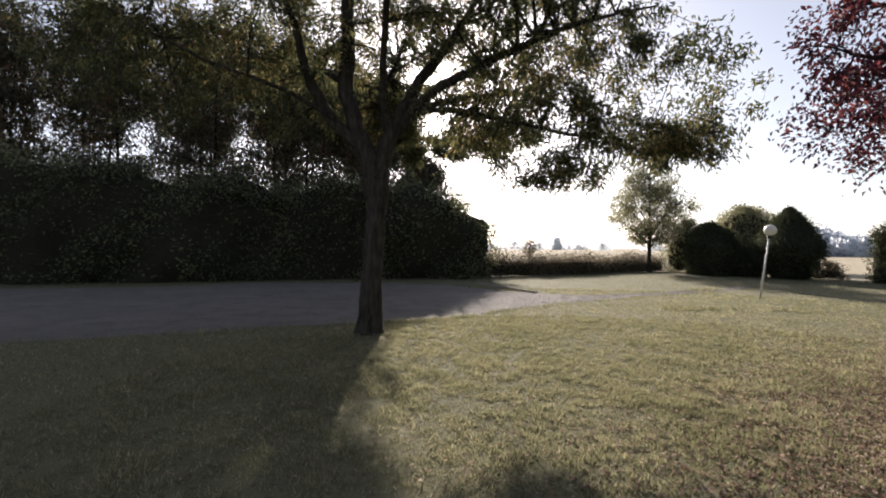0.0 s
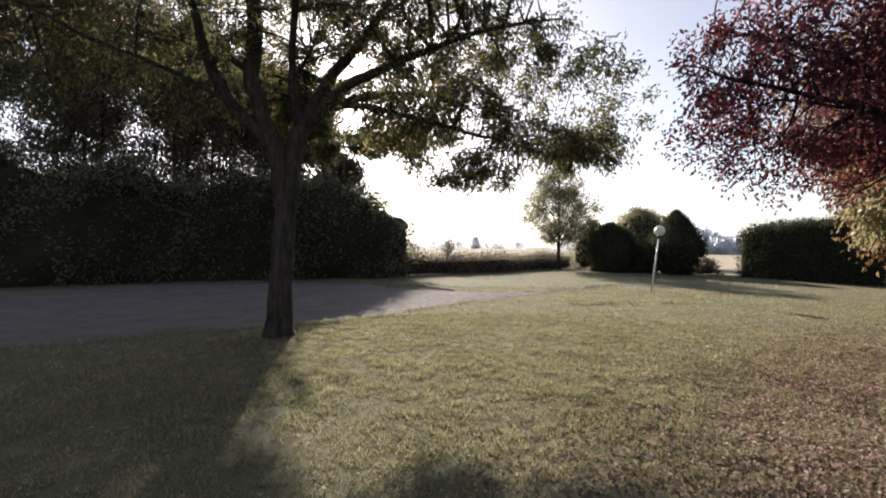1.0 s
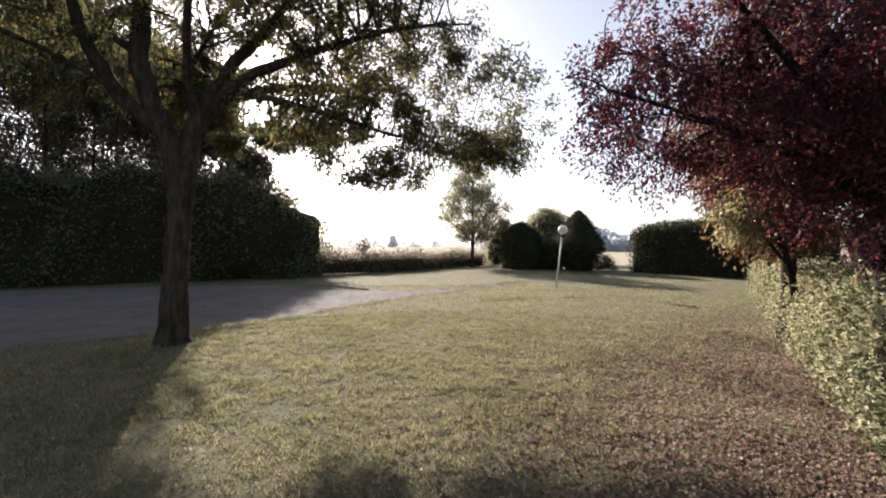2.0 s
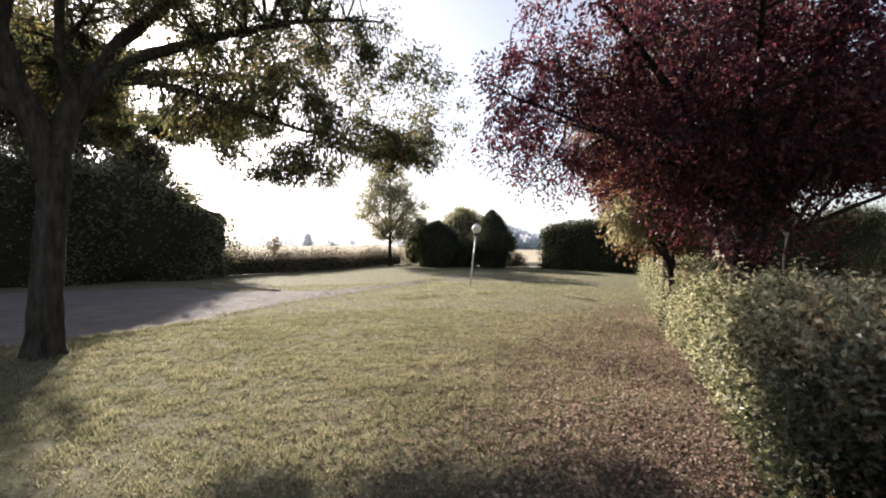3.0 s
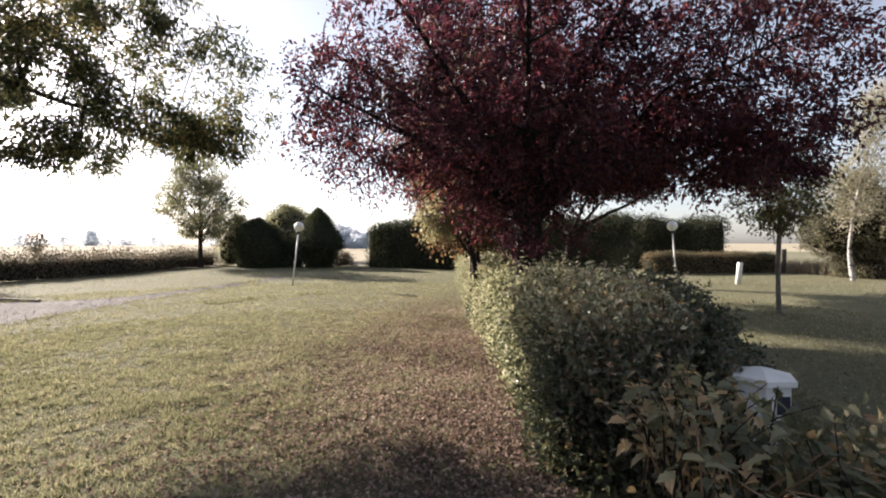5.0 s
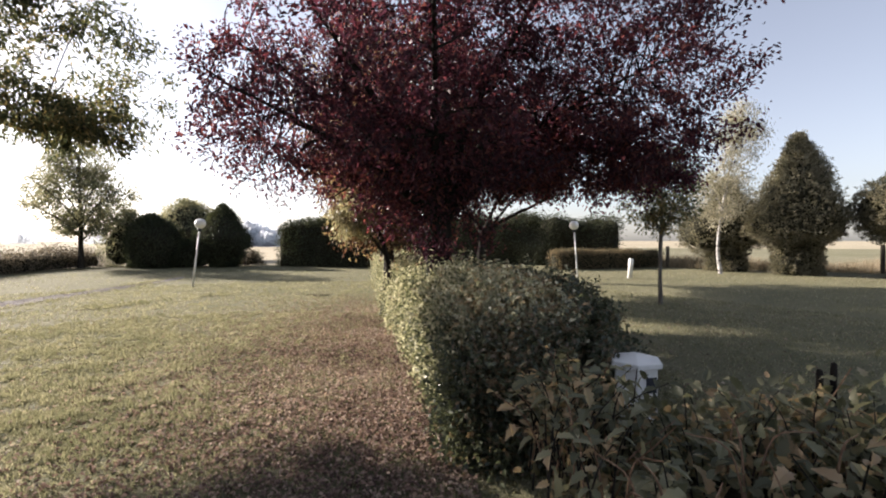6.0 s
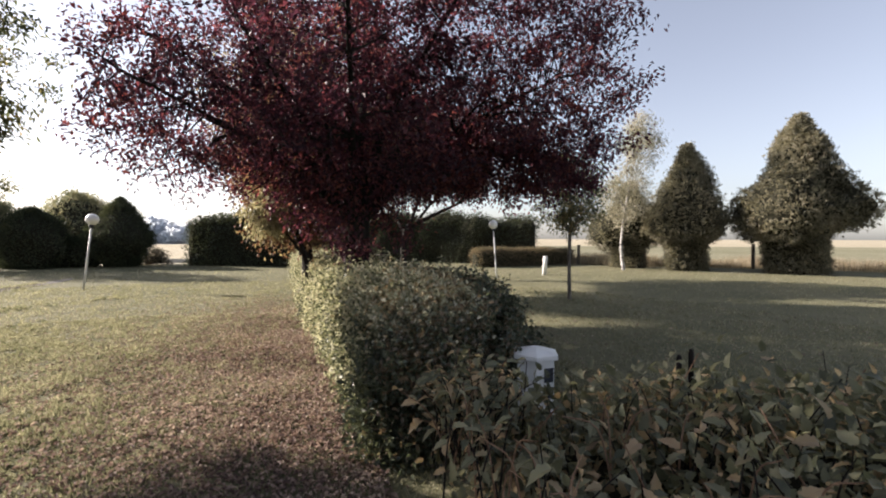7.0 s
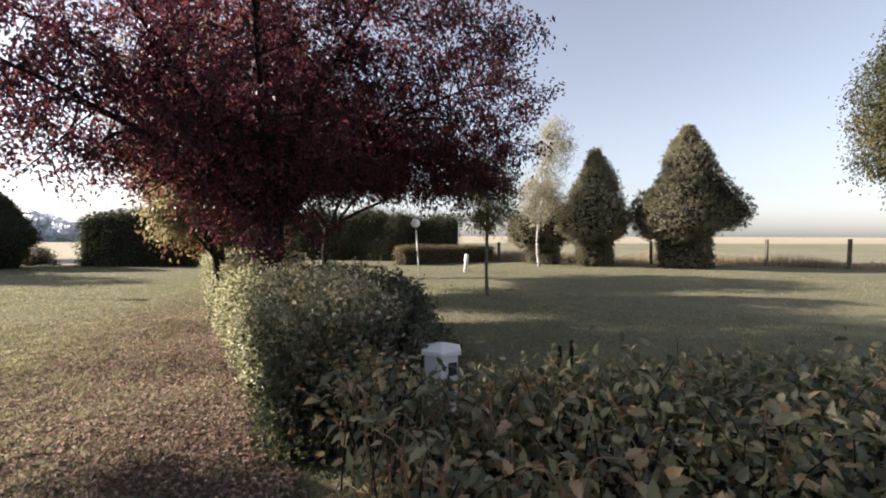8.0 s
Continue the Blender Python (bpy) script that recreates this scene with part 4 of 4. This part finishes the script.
def fence_post(x, y, tall, turn):
    post = thing("fence_post", "weathered square wooden fence post at the meadow", "fence post", "fence posts", at=(x, y, 0))
    post.rotation_euler = (radians(wrng.normal(0, 1.2)), radians(wrng.normal(0, 1.2)), turn)
    part("post", box((0.16, 0.16, tall + 0.1), (0, 0, tall / 2 - 0.05), 0.012), OLD_WOOD, post, smooth=False)


for x, y, tall in ((30.11, -10.57, 1.45), (29.36, -16.95, 1.6), (27.28, -20.03, 1.65), (32.12, -0.97, 1.3), (30.75, -7.95, 1.4), (30.02, -13.72, 1.5)):
    fence_post(x, y, tall, wrng.uniform(0, 1))

# the white hexagonal box in the shrub
letter = thing("letterbox", "white hexagonal plastic box with a domed lid among the shrubs", "box", at=(3.93, -0.27, -0.035))
letter.rotation_euler = (0, 0, radians(8))


def hexagon(rows):
    return lathe(rows, 6)


body = part("body", hexagon([(0.160, 0.10), (0.160, 0.80)]), WHITE_PAINT, letter, smooth=False)
part("lid", hexagon([(0.185, 0.800), (0.192, 0.804), (0.192, 0.836), (0.186, 0.842), (0.040, 0.880), (0.004, 0.881)]), WHITE_PAINT, letter, smooth=False)
part("stand", lathe([(0.07, -0.05), (0.07, 0.10)], 12), GREY_POLE, letter)
for k, (z, h) in enumerate(((0.685, 0.11), (0.545, 0.08))):
    plate = part("printed_mark", box((0.004, 0.082, h), (0, 0.03, 0), 0), DARK_PLASTIC, body, "dark blue printed mark", False)
    plate.matrix_local = pose(0, 0, 0, 0, 0, 210) @ pose(0.1410, 0, z)

# dark stakes in the shrub
for x, y, tall in ((3.31, -1.17, 1.03), (3.50, -1.28, 1.03)):
    stake = thing("garden_stake", "short dark wooden stake among the shrub leaves", "stake", "garden stakes", at=(x, y, 0))
    part("stake", lathe([(0.016, -0.05), (0.016, tall - 0.06), (0.012, tall - 0.035), (0.004, tall - 0.03)], 10), BARK_DARK, stake)

# pale board that edges the driveway
edge = thing("edging_board", "pale weathered board edging the driveway", "board", at=(3.12, 18.03, 0.03))
edge.rotation_euler = (0, 0, radians(-67))
part("board", box((4.2, 0.10, 0.10), (0, 0, 0), 0.01), PALE_WOOD, edge, smooth=False)

# small wooden frame at the garden's end
rack = thing("wooden_frame", "small pale wooden frame standing on the lawn", "frame", at=(23.86, 10.04, 0))
rack.rotation_euler = (0, 0, radians(70))
for x in (-0.34, 0.34):
    for y in (-0.2, 0.2):
        part("leg", box((0.06, 0.06, 0.72), (x, y, 0.36), 0.005), PALE_WOOD, rack, smooth=False)
for y in (-0.2, 0.2):
    part("rail", box((0.80, 0.05, 0.07), (0, y, 0.755), 0.005), PALE_WOOD, rack, smooth=False)

# ---------------------------------------------------------------- near shrub, distant growth
def bed(x, y):
    """A place in the near shrub bed, whose own grid lies turned and shifted against the garden's."""
    u, v = 1.25 * (x - 0.36), 1.25 * (y + 0.60)
    return 0.33 + 0.988 * u - 0.153 * v, -0.50 + 0.153 * u + 0.988 * v


def clear_of_box(p):
    """Few leaves stand before the white box."""
    return np.where((np.abs(p[:, 1] + 0.62 - 0.06 * p[:, 0]) < 0.20) & (p[:, 0] > 2.1) & (p[:, 2] > 0.66), 0.12, 1.0)


the_shrub = bush("shrub", "broad-leaved shrub with some browning leaves in front of the hedge", "shrub", wall_shape([bed(2.15, -0.50), bed(2.0, -1.4), bed(2.0, -2.6), bed(2.2, -3.8)], [0.56, 0.74, 0.80, 0.80, 0.76], [1.2, 1.5, 1.8]), 17000, (0.068, 0.045),
     SHRUB_LEAF, 44, 0.16, 0.74, ragged=0.11, grid=(60, 24), broad=True, lie=0.6, pull=clear_of_box)
shr = np.random.default_rng(45)
for k in range(46):
    x, y = bed(shr.uniform(1.5, 2.7), shr.uniform(-3.3, -0.5))
    tip = (x + shr.normal(0, 0.18), y + shr.normal(0, 0.18), shr.uniform(0.86, 1.10))
    line = spline([(x, y, 0.0), (x + shr.normal(0, 0.06), y + shr.normal(0, 0.06), 0.55), tip], 9)
    v, f = tube(line, np.linspace(0.007, 0.0025, 9), 5)
    part_of("twig", v, f, ORANGE_TWIG if k % 3 == 0 else BARK_DARK, the_shrub)
at, way = [], []
for k in range(214):
    x, y = shr.uniform(1.45, 2.45), shr.uniform(-3.2, -0.55)
    top = shr.uniform(0.92, 1.02)
    if k >= 120:
        x, y, top = shr.uniform(1.75, 2.5), shr.uniform(-0.66, -0.42), shr.uniform(0.90, 1.08)
    if k < 28:
        x, y, top = shr.uniform(2.0, 2.4), -1.35 + shr.normal(0, 0.12), shr.uniform(0.86, 0.98)
    if k >= 170:
        x, y, top = shr.uniform(2.1, 2.6), shr.uniform(-0.66, -0.34), shr.uniform(0.80, 0.98)
    x, y = bed(x, y)
    if abs(y + 0.62 - 0.06 * x) < 0.24 and x > 1.9:
        top -= 0.10
    bend = shr.normal(0, 0.10, 2)
    line = spline([(x, y, top - 0.35), (x + bend[0] * 0.4, y + bend[1] * 0.4, top - 0.12), (x + bend[0], y + bend[1], top)], 8)
    v, f = tube(line, np.linspace(0.005, 0.002, 8), 5)
    part_of("twig", v, f, ORANGE_TWIG if k % 4 == 0 else BARK_DARK, the_shrub)
    q = line[2:]
    at.append(q)
    way.append(shr.standard_normal(q.shape) * np.array([1, 1, 0.35]) + np.array([0, 0, 0.05]))
for k in range(16):
    x, y, a = shr.uniform(1.35, 2.2), shr.uniform(-1.5, -0.5), shr.uniform(0, 6.3)
    x, y = bed(x, y)
    r = shr.uniform(0.10, 0.24)
    line = spline([(x, y, 0.66), (x + r * 0.3 * math.cos(a), y + r * 0.3 * math.sin(a), 0.90), (x + r * math.cos(a), y + r * math.sin(a), shr.uniform(0.92, 1.0))], 9)
    v, f = tube(line, np.linspace(0.0055, 0.002, 9), 5)
    part_of("twig", v, f, ORANGE_TWIG, the_shrub)
at, way = np.vstack(at), np.vstack(way)
v, f = broad_leaves(at, way, shr.standard_normal(at.shape) * 0.35 + np.array([0, 0, 1]), 0.074, 0.047, shr)
part_of("sprig_foliage", v, f, SHRUB_LEAF, the_shrub, kind="stuff")
bush("scrub_bush", "olive shrub beside the young tree at the field's edge", "bush", loft([(0.0, 0.8), (0.6, 1.3), (1.6, 1.5), (2.5, 1.1), (3.2, 0.4), (3.4, 0.03)], 1.0, 18.34, 31.15), 7000, (0.14, 0.07), YOUNG_LEAF, 46, 0.3, 0.7, ragged=0.2)
bush("scrub_bush", "light green trees standing behind the clipped bushes", "bush", loft([(0.0, 1.6), (1.0, 2.6), (2.6, 2.9), (3.9, 2.2), (4.7, 1.0), (4.9, 0.05)], 1.0, 26.87, 37.16), 9000, (0.2, 0.10), YOUNG_LEAF, 47, 0.4, 0.7, ragged=0.25)
HX, HY = 6.58, 28.81
tree("hedge_sapling", "scraggly little sapling standing in the field hedge", [(HX, HY, -0.05, 0.03), (HX, HY, 1.2, 0.025), (HX + 0.1, HY, 2.3, 0.008)],
     [[(HX, HY, 0.9, 0.015), (HX + 0.3 * c, HY + 0.3 * q, 1.5, 0.01), (HX + 0.4 * c, HY + 0.4 * q, 2.0, 0.004)] for c, q in ((1, 0.2), (-0.8, 0.4), (0.2, -0.9))],
     [((HX, HY, 1.7), (0.5, 0.5, 0.8), 1)], 6, 40, 22, (0.09, 0.05), BARK, FIELD_LEAF, 48, flare=1.1, sides=7)


# these trees look hazy only by their painted pale leaves
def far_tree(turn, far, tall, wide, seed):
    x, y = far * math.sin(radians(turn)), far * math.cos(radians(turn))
    bush("distant_tree", "distant tree on the horizon, haze painted into its pale leaves", "tree", loft([(0.0, wide * 0.9), (tall * 0.25, wide), (tall * 0.5, wide * 0.95), (tall * 0.8, wide * 0.6), (tall, 0.05)], 1.0, x, y, seed),
         700 if far > 300 else 2400, (tall * 0.22, tall * 0.14), HAZE_LEAF, seed, tall * 0.30, 0.8, group="distant trees", ragged=tall * 0.10, grid=(20, 10), inner=None, lump=0.5)


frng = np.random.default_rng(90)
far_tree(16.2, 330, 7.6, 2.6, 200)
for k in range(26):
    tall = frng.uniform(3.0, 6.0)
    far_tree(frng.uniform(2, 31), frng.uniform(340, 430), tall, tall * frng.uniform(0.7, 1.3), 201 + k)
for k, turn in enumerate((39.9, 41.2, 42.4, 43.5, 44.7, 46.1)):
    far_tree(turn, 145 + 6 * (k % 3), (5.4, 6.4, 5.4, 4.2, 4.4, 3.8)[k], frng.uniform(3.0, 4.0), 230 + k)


# ---------------------------------------------------------------- grass and fallen leaves
def inside(p, outline):
    x, y = p[:, 0], p[:, 1]
    hit = np.zeros(len(p), bool)
    for (x0, y0), (x1, y1) in zip(outline, outline[1:] + outline[:1]):
        cross = ((y0 > y) != (y1 > y)) & (x < (x1 - x0) * (y - y0) / ((y1 - y0) or 1e-9) + x0)
        hit ^= cross
    return hit


DRIVE = [(-43.85, -1.31), (-19.14, 4.66), (-5.02, 8.6), (-3.09, 9.47), (-0.77, 9.98), (0.51, 10.47), (2.29, 12.02), (5.25, 14.02), (9.79, 16.39), (12.1, 17.72), (13.84, 18.98), (13.84, 19.21), (12.1, 18.12), (9.92, 17.08),
         (5.91, 15.49), (2.86, 16.98), (1.06, 19.3), (-2.13, 19.98), (-7.84, 19.93), (-10.51, 17.91), (-20.03, 16.23), (-41.97, 15.41)]


def lawn_spots(g, n, middle, reach):
    """Places on the lawn, thinning out away from a middle."""
    a, r = g.uniform(0, 2 * np.pi, n), reach * g.uniform(0, 1, n) ** 0.62
    p = np.stack([middle[0] + r * np.cos(a), middle[1] + r * np.sin(a)], -1)
    along, across = (p - h0) @ HD, (p - h0) @ HS
    ok = inside(p, LAWN_EDGE) & ~inside(p, DRIVE) & ~((along > -0.05) & (along < 16.75) & (across > 0.05) & (across < 1.15))
    return p[ok]


def clumps(p, size, seed):
    """Uneven patches of about this size on the ground, -1 to 1, that never repeat."""
    table = np.random.default_rng(seed).uniform(-1, 1, (512, 512))
    q = p / size + 171.3
    i = np.floor(q).astype(int)
    f = q - i
    f = f * f * (3 - 2 * f)
    x0, y0, x1, y1 = i[:, 0] % 512, i[:, 1] % 512, (i[:, 0] + 1) % 512, (i[:, 1] + 1) % 512
    a = table[x0, y0] * (1 - f[:, 0]) + table[x1, y0] * f[:, 0]
    b = table[x0, y1] * (1 - f[:, 0]) + table[x1, y1] * f[:, 0]
    return a * (1 - f[:, 1]) + b * f[:, 1]


g = np.random.default_rng(60)
p = np.vstack([lawn_spots(g, 380000, (2.6, 4.4), 6.5), lawn_spots(g, 290000, (4.0, 5.0), 13.0), lawn_spots(g, 150000, (5.0, 3.0), 25.0)])
tuft = 0.25 * clumps(p, 0.55, 61) + 0.45 * clumps(p, 0.17, 62) + 0.45 * clumps(p, 0.08, 63)
ok = g.uniform(-0.9, 1.0, len(p)) < tuft * 1.3 + 0.45
p, tuft = p[ok], tuft[ok]
n = len(p)
near = np.linalg.norm(p - np.array([0.3, -0.3]), axis=1)
size = (0.9 + near / 9.0)[:, None]
root = np.column_stack([p, np.zeros(n)])
turn = g.uniform(0, 2 * np.pi, n)
side = np.stack([np.cos(turn), np.sin(turn), np.zeros(n)], -1) * 0.0034 * size
tip = root + np.column_stack([g.normal(0, 0.017, (n, 2)), g.uniform(0.010, 0.031, n) * np.clip(1.0 + 1.1 * tuft, 0.45, 2.2)]) * np.minimum(size, 1.6)
v = np.stack([root - side, root + side, tip], 1).reshape(-1, 3)
tagged(part_of("grass", v, np.arange(3 * n).reshape(-1, 3), GRASS, None, "short dry mown grass of the lawn", kind="stuff"), category="grass")

# fallen leaves, thickest under the plums on the sunny side of the hedge
s_along, s_across = g.uniform(-3.0, 11.0, 62000), -np.abs(g.normal(0, 1.45, 62000))
heap = h0 + s_along[:, None] * HD + s_across[:, None] * HS
heap = heap[g.uniform(0, 1, 62000) < np.exp(-((s_along - 2.0) / 4.5) ** 2)]
p = np.vstack([heap, lawn_spots(g, 4500, (3.5, 2.0), 11.0)])
n = len(p)
at = np.column_stack([p, g.uniform(0.012, 0.04, n)])
way = np.column_stack([g.standard_normal((n, 2)), g.normal(0, 0.25, n)])
v, f = leaves(at, way, np.column_stack([g.normal(0, 0.35, (n, 2)), np.ones(n)]), 0.038, 0.025, g, 0.3, 0.25)
tagged(part_of("fallen_leaves", v, f, DEAD_LEAF, None, "dry brown fallen leaves strewn over the lawn", kind="stuff"), category="fallen leaves")

# low weeds in a row on the lawn
w = np.column_stack([g.uniform(6.4, 10.2, 620), np.zeros(620)])
w[:, 1] = 12.4 - 0.06 * w[:, 0] + g.normal(0, 0.20, 620)
w = w[lumps(np.column_stack([w, w[:, :1] * 0]), 3.0, 66) > -0.05]
n = len(w)
at = np.column_stack([w, np.full(n, 0.01)])
v, f = leaves(at, np.column_stack([g.standard_normal((n, 2)), g.uniform(0.3, 1.2, n)]), np.column_stack([g.normal(0, 0.4, (n, 2)), np.ones(n)]), 0.10, 0.035, g)
tagged(part_of("weeds", v, f, GRASS, None, "row of low dry weeds on the lawn", kind="stuff"), category="weeds")

# stray stones on the driveway and grass tufts along its edges
edge_near = spline([(-5.02, 8.36), (-0.77, 9.81), (0.51, 10.3), (2.29, 11.85), (5.24, 13.84), (9.79, 16.28), (12.1, 17.61)], 600)
edge_far = spline([(1.07, 19.42), (2.87, 17.09), (5.92, 15.61), (9.92, 17.19), (12.11, 18.17)], 600)
k = g.integers(0, 600, 3600)
p = np.where((g.uniform(0, 1, 3600) < 0.5)[:, None], edge_near[k], edge_far[k]) + g.normal(0, 0.10, (3600, 2))
p = p[lumps(np.column_stack([p, p[:, :1] * 0]), 3.0, 68) > -0.1]
n = len(p)
root = np.column_stack([p, np.zeros(n)])
turn = g.uniform(0, 2 * np.pi, n)
side = np.stack([np.cos(turn), np.sin(turn), np.zeros(n)], -1) * 0.012
tip = root + np.column_stack([g.normal(0, 0.05, (n, 2)), g.uniform(0.03, 0.10, n)])
v = np.stack([root - side, root + side, tip], 1).reshape(-1, 3)
tagged(part_of("edge_grass", v, np.arange(3 * n).reshape(-1, 3), GRASS, None, "uncut grass tufts along the driveway's edges", kind="stuff"), category="grass")
w = g.uniform(0, 1, (3600, 1))
k = g.integers(120, 590, 3600)
p = edge_near[k] * (1 - w) + edge_far[np.clip(k - 60, 0, 599)] * w
n = len(p)
r = g.uniform(0.004, 0.014, (n, 1))
c = np.column_stack([p, np.full(n, 0.012)])
v = np.stack([c + r * d * g.uniform(0.7, 1.3, (n, 1)) for d in np.array([[1, 0, 0], [0, 1, 0], [-1, 0, 0], [0, -1, 0], [0, 0, 0.8], [0, 0, -0.8]])], 1).reshape(-1, 3)
f = (np.arange(n)[:, None, None] * 6 + np.array([[0, 1, 4], [1, 2, 4], [2, 3, 4], [3, 0, 4], [1, 0, 5], [2, 1, 5], [3, 2, 5], [0, 3, 5]])[None]).reshape(-1, 3)
tagged(part_of("gravel", v, f, GRAVEL, None, "loose pale stones strewn on the driveway", kind="stuff"), category="gravel")

# tall dry grass along the fence and the lawn's edge
line = spline([(34.32, 1.58), (31.83, -2.83), (31.31, -8.47), (30.64, -14.64), (28.35, -19.53), (25.98, -24.46)], 400)
k = g.integers(0, 400, 24000)
p = line[k] + g.normal(0, 0.75, (24000, 2)) + np.array([0.7, -0.3])
n = len(p)
root = np.column_stack([p, np.full(n, -0.02)])
tall = g.uniform(0.35, 0.95, n) * (0.75 + 0.5 * lumps(np.column_stack([p, p[:, :1] * 0]), 1.2, 67))
turn = g.uniform(0, 2 * np.pi, n)
side = np.stack([np.cos(turn), np.sin(turn), np.zeros(n)], -1) * 0.014
tip = root + np.column_stack([g.normal(0, 0.14, (n, 2)), np.maximum(tall, 0.12)])
v = np.stack([root - side, root + side, tip], 1).reshape(-1, 3)
tagged(part_of("tall_grass", v, np.arange(3 * n).reshape(-1, 3), DRY_GRASS, None, "tall dry grass along the meadow fence", kind="stuff"), category="grass")

# brown scrub in the gap beside the dark hedge
bush("scrub_bush", "low brown scrub in the gap beside the dark hedge", "bush", loft([(0.0, 0.6), (0.3, 0.8), (0.7, 0.5), (0.9, 0.03)], 1.0, 22.62, 24.61), 2200, (0.10, 0.05), FIELD_LEAF, 49, 0.2, 0.6, ragged=0.16)
fence_post(21.97, 24.63, 1.0, 0.3)
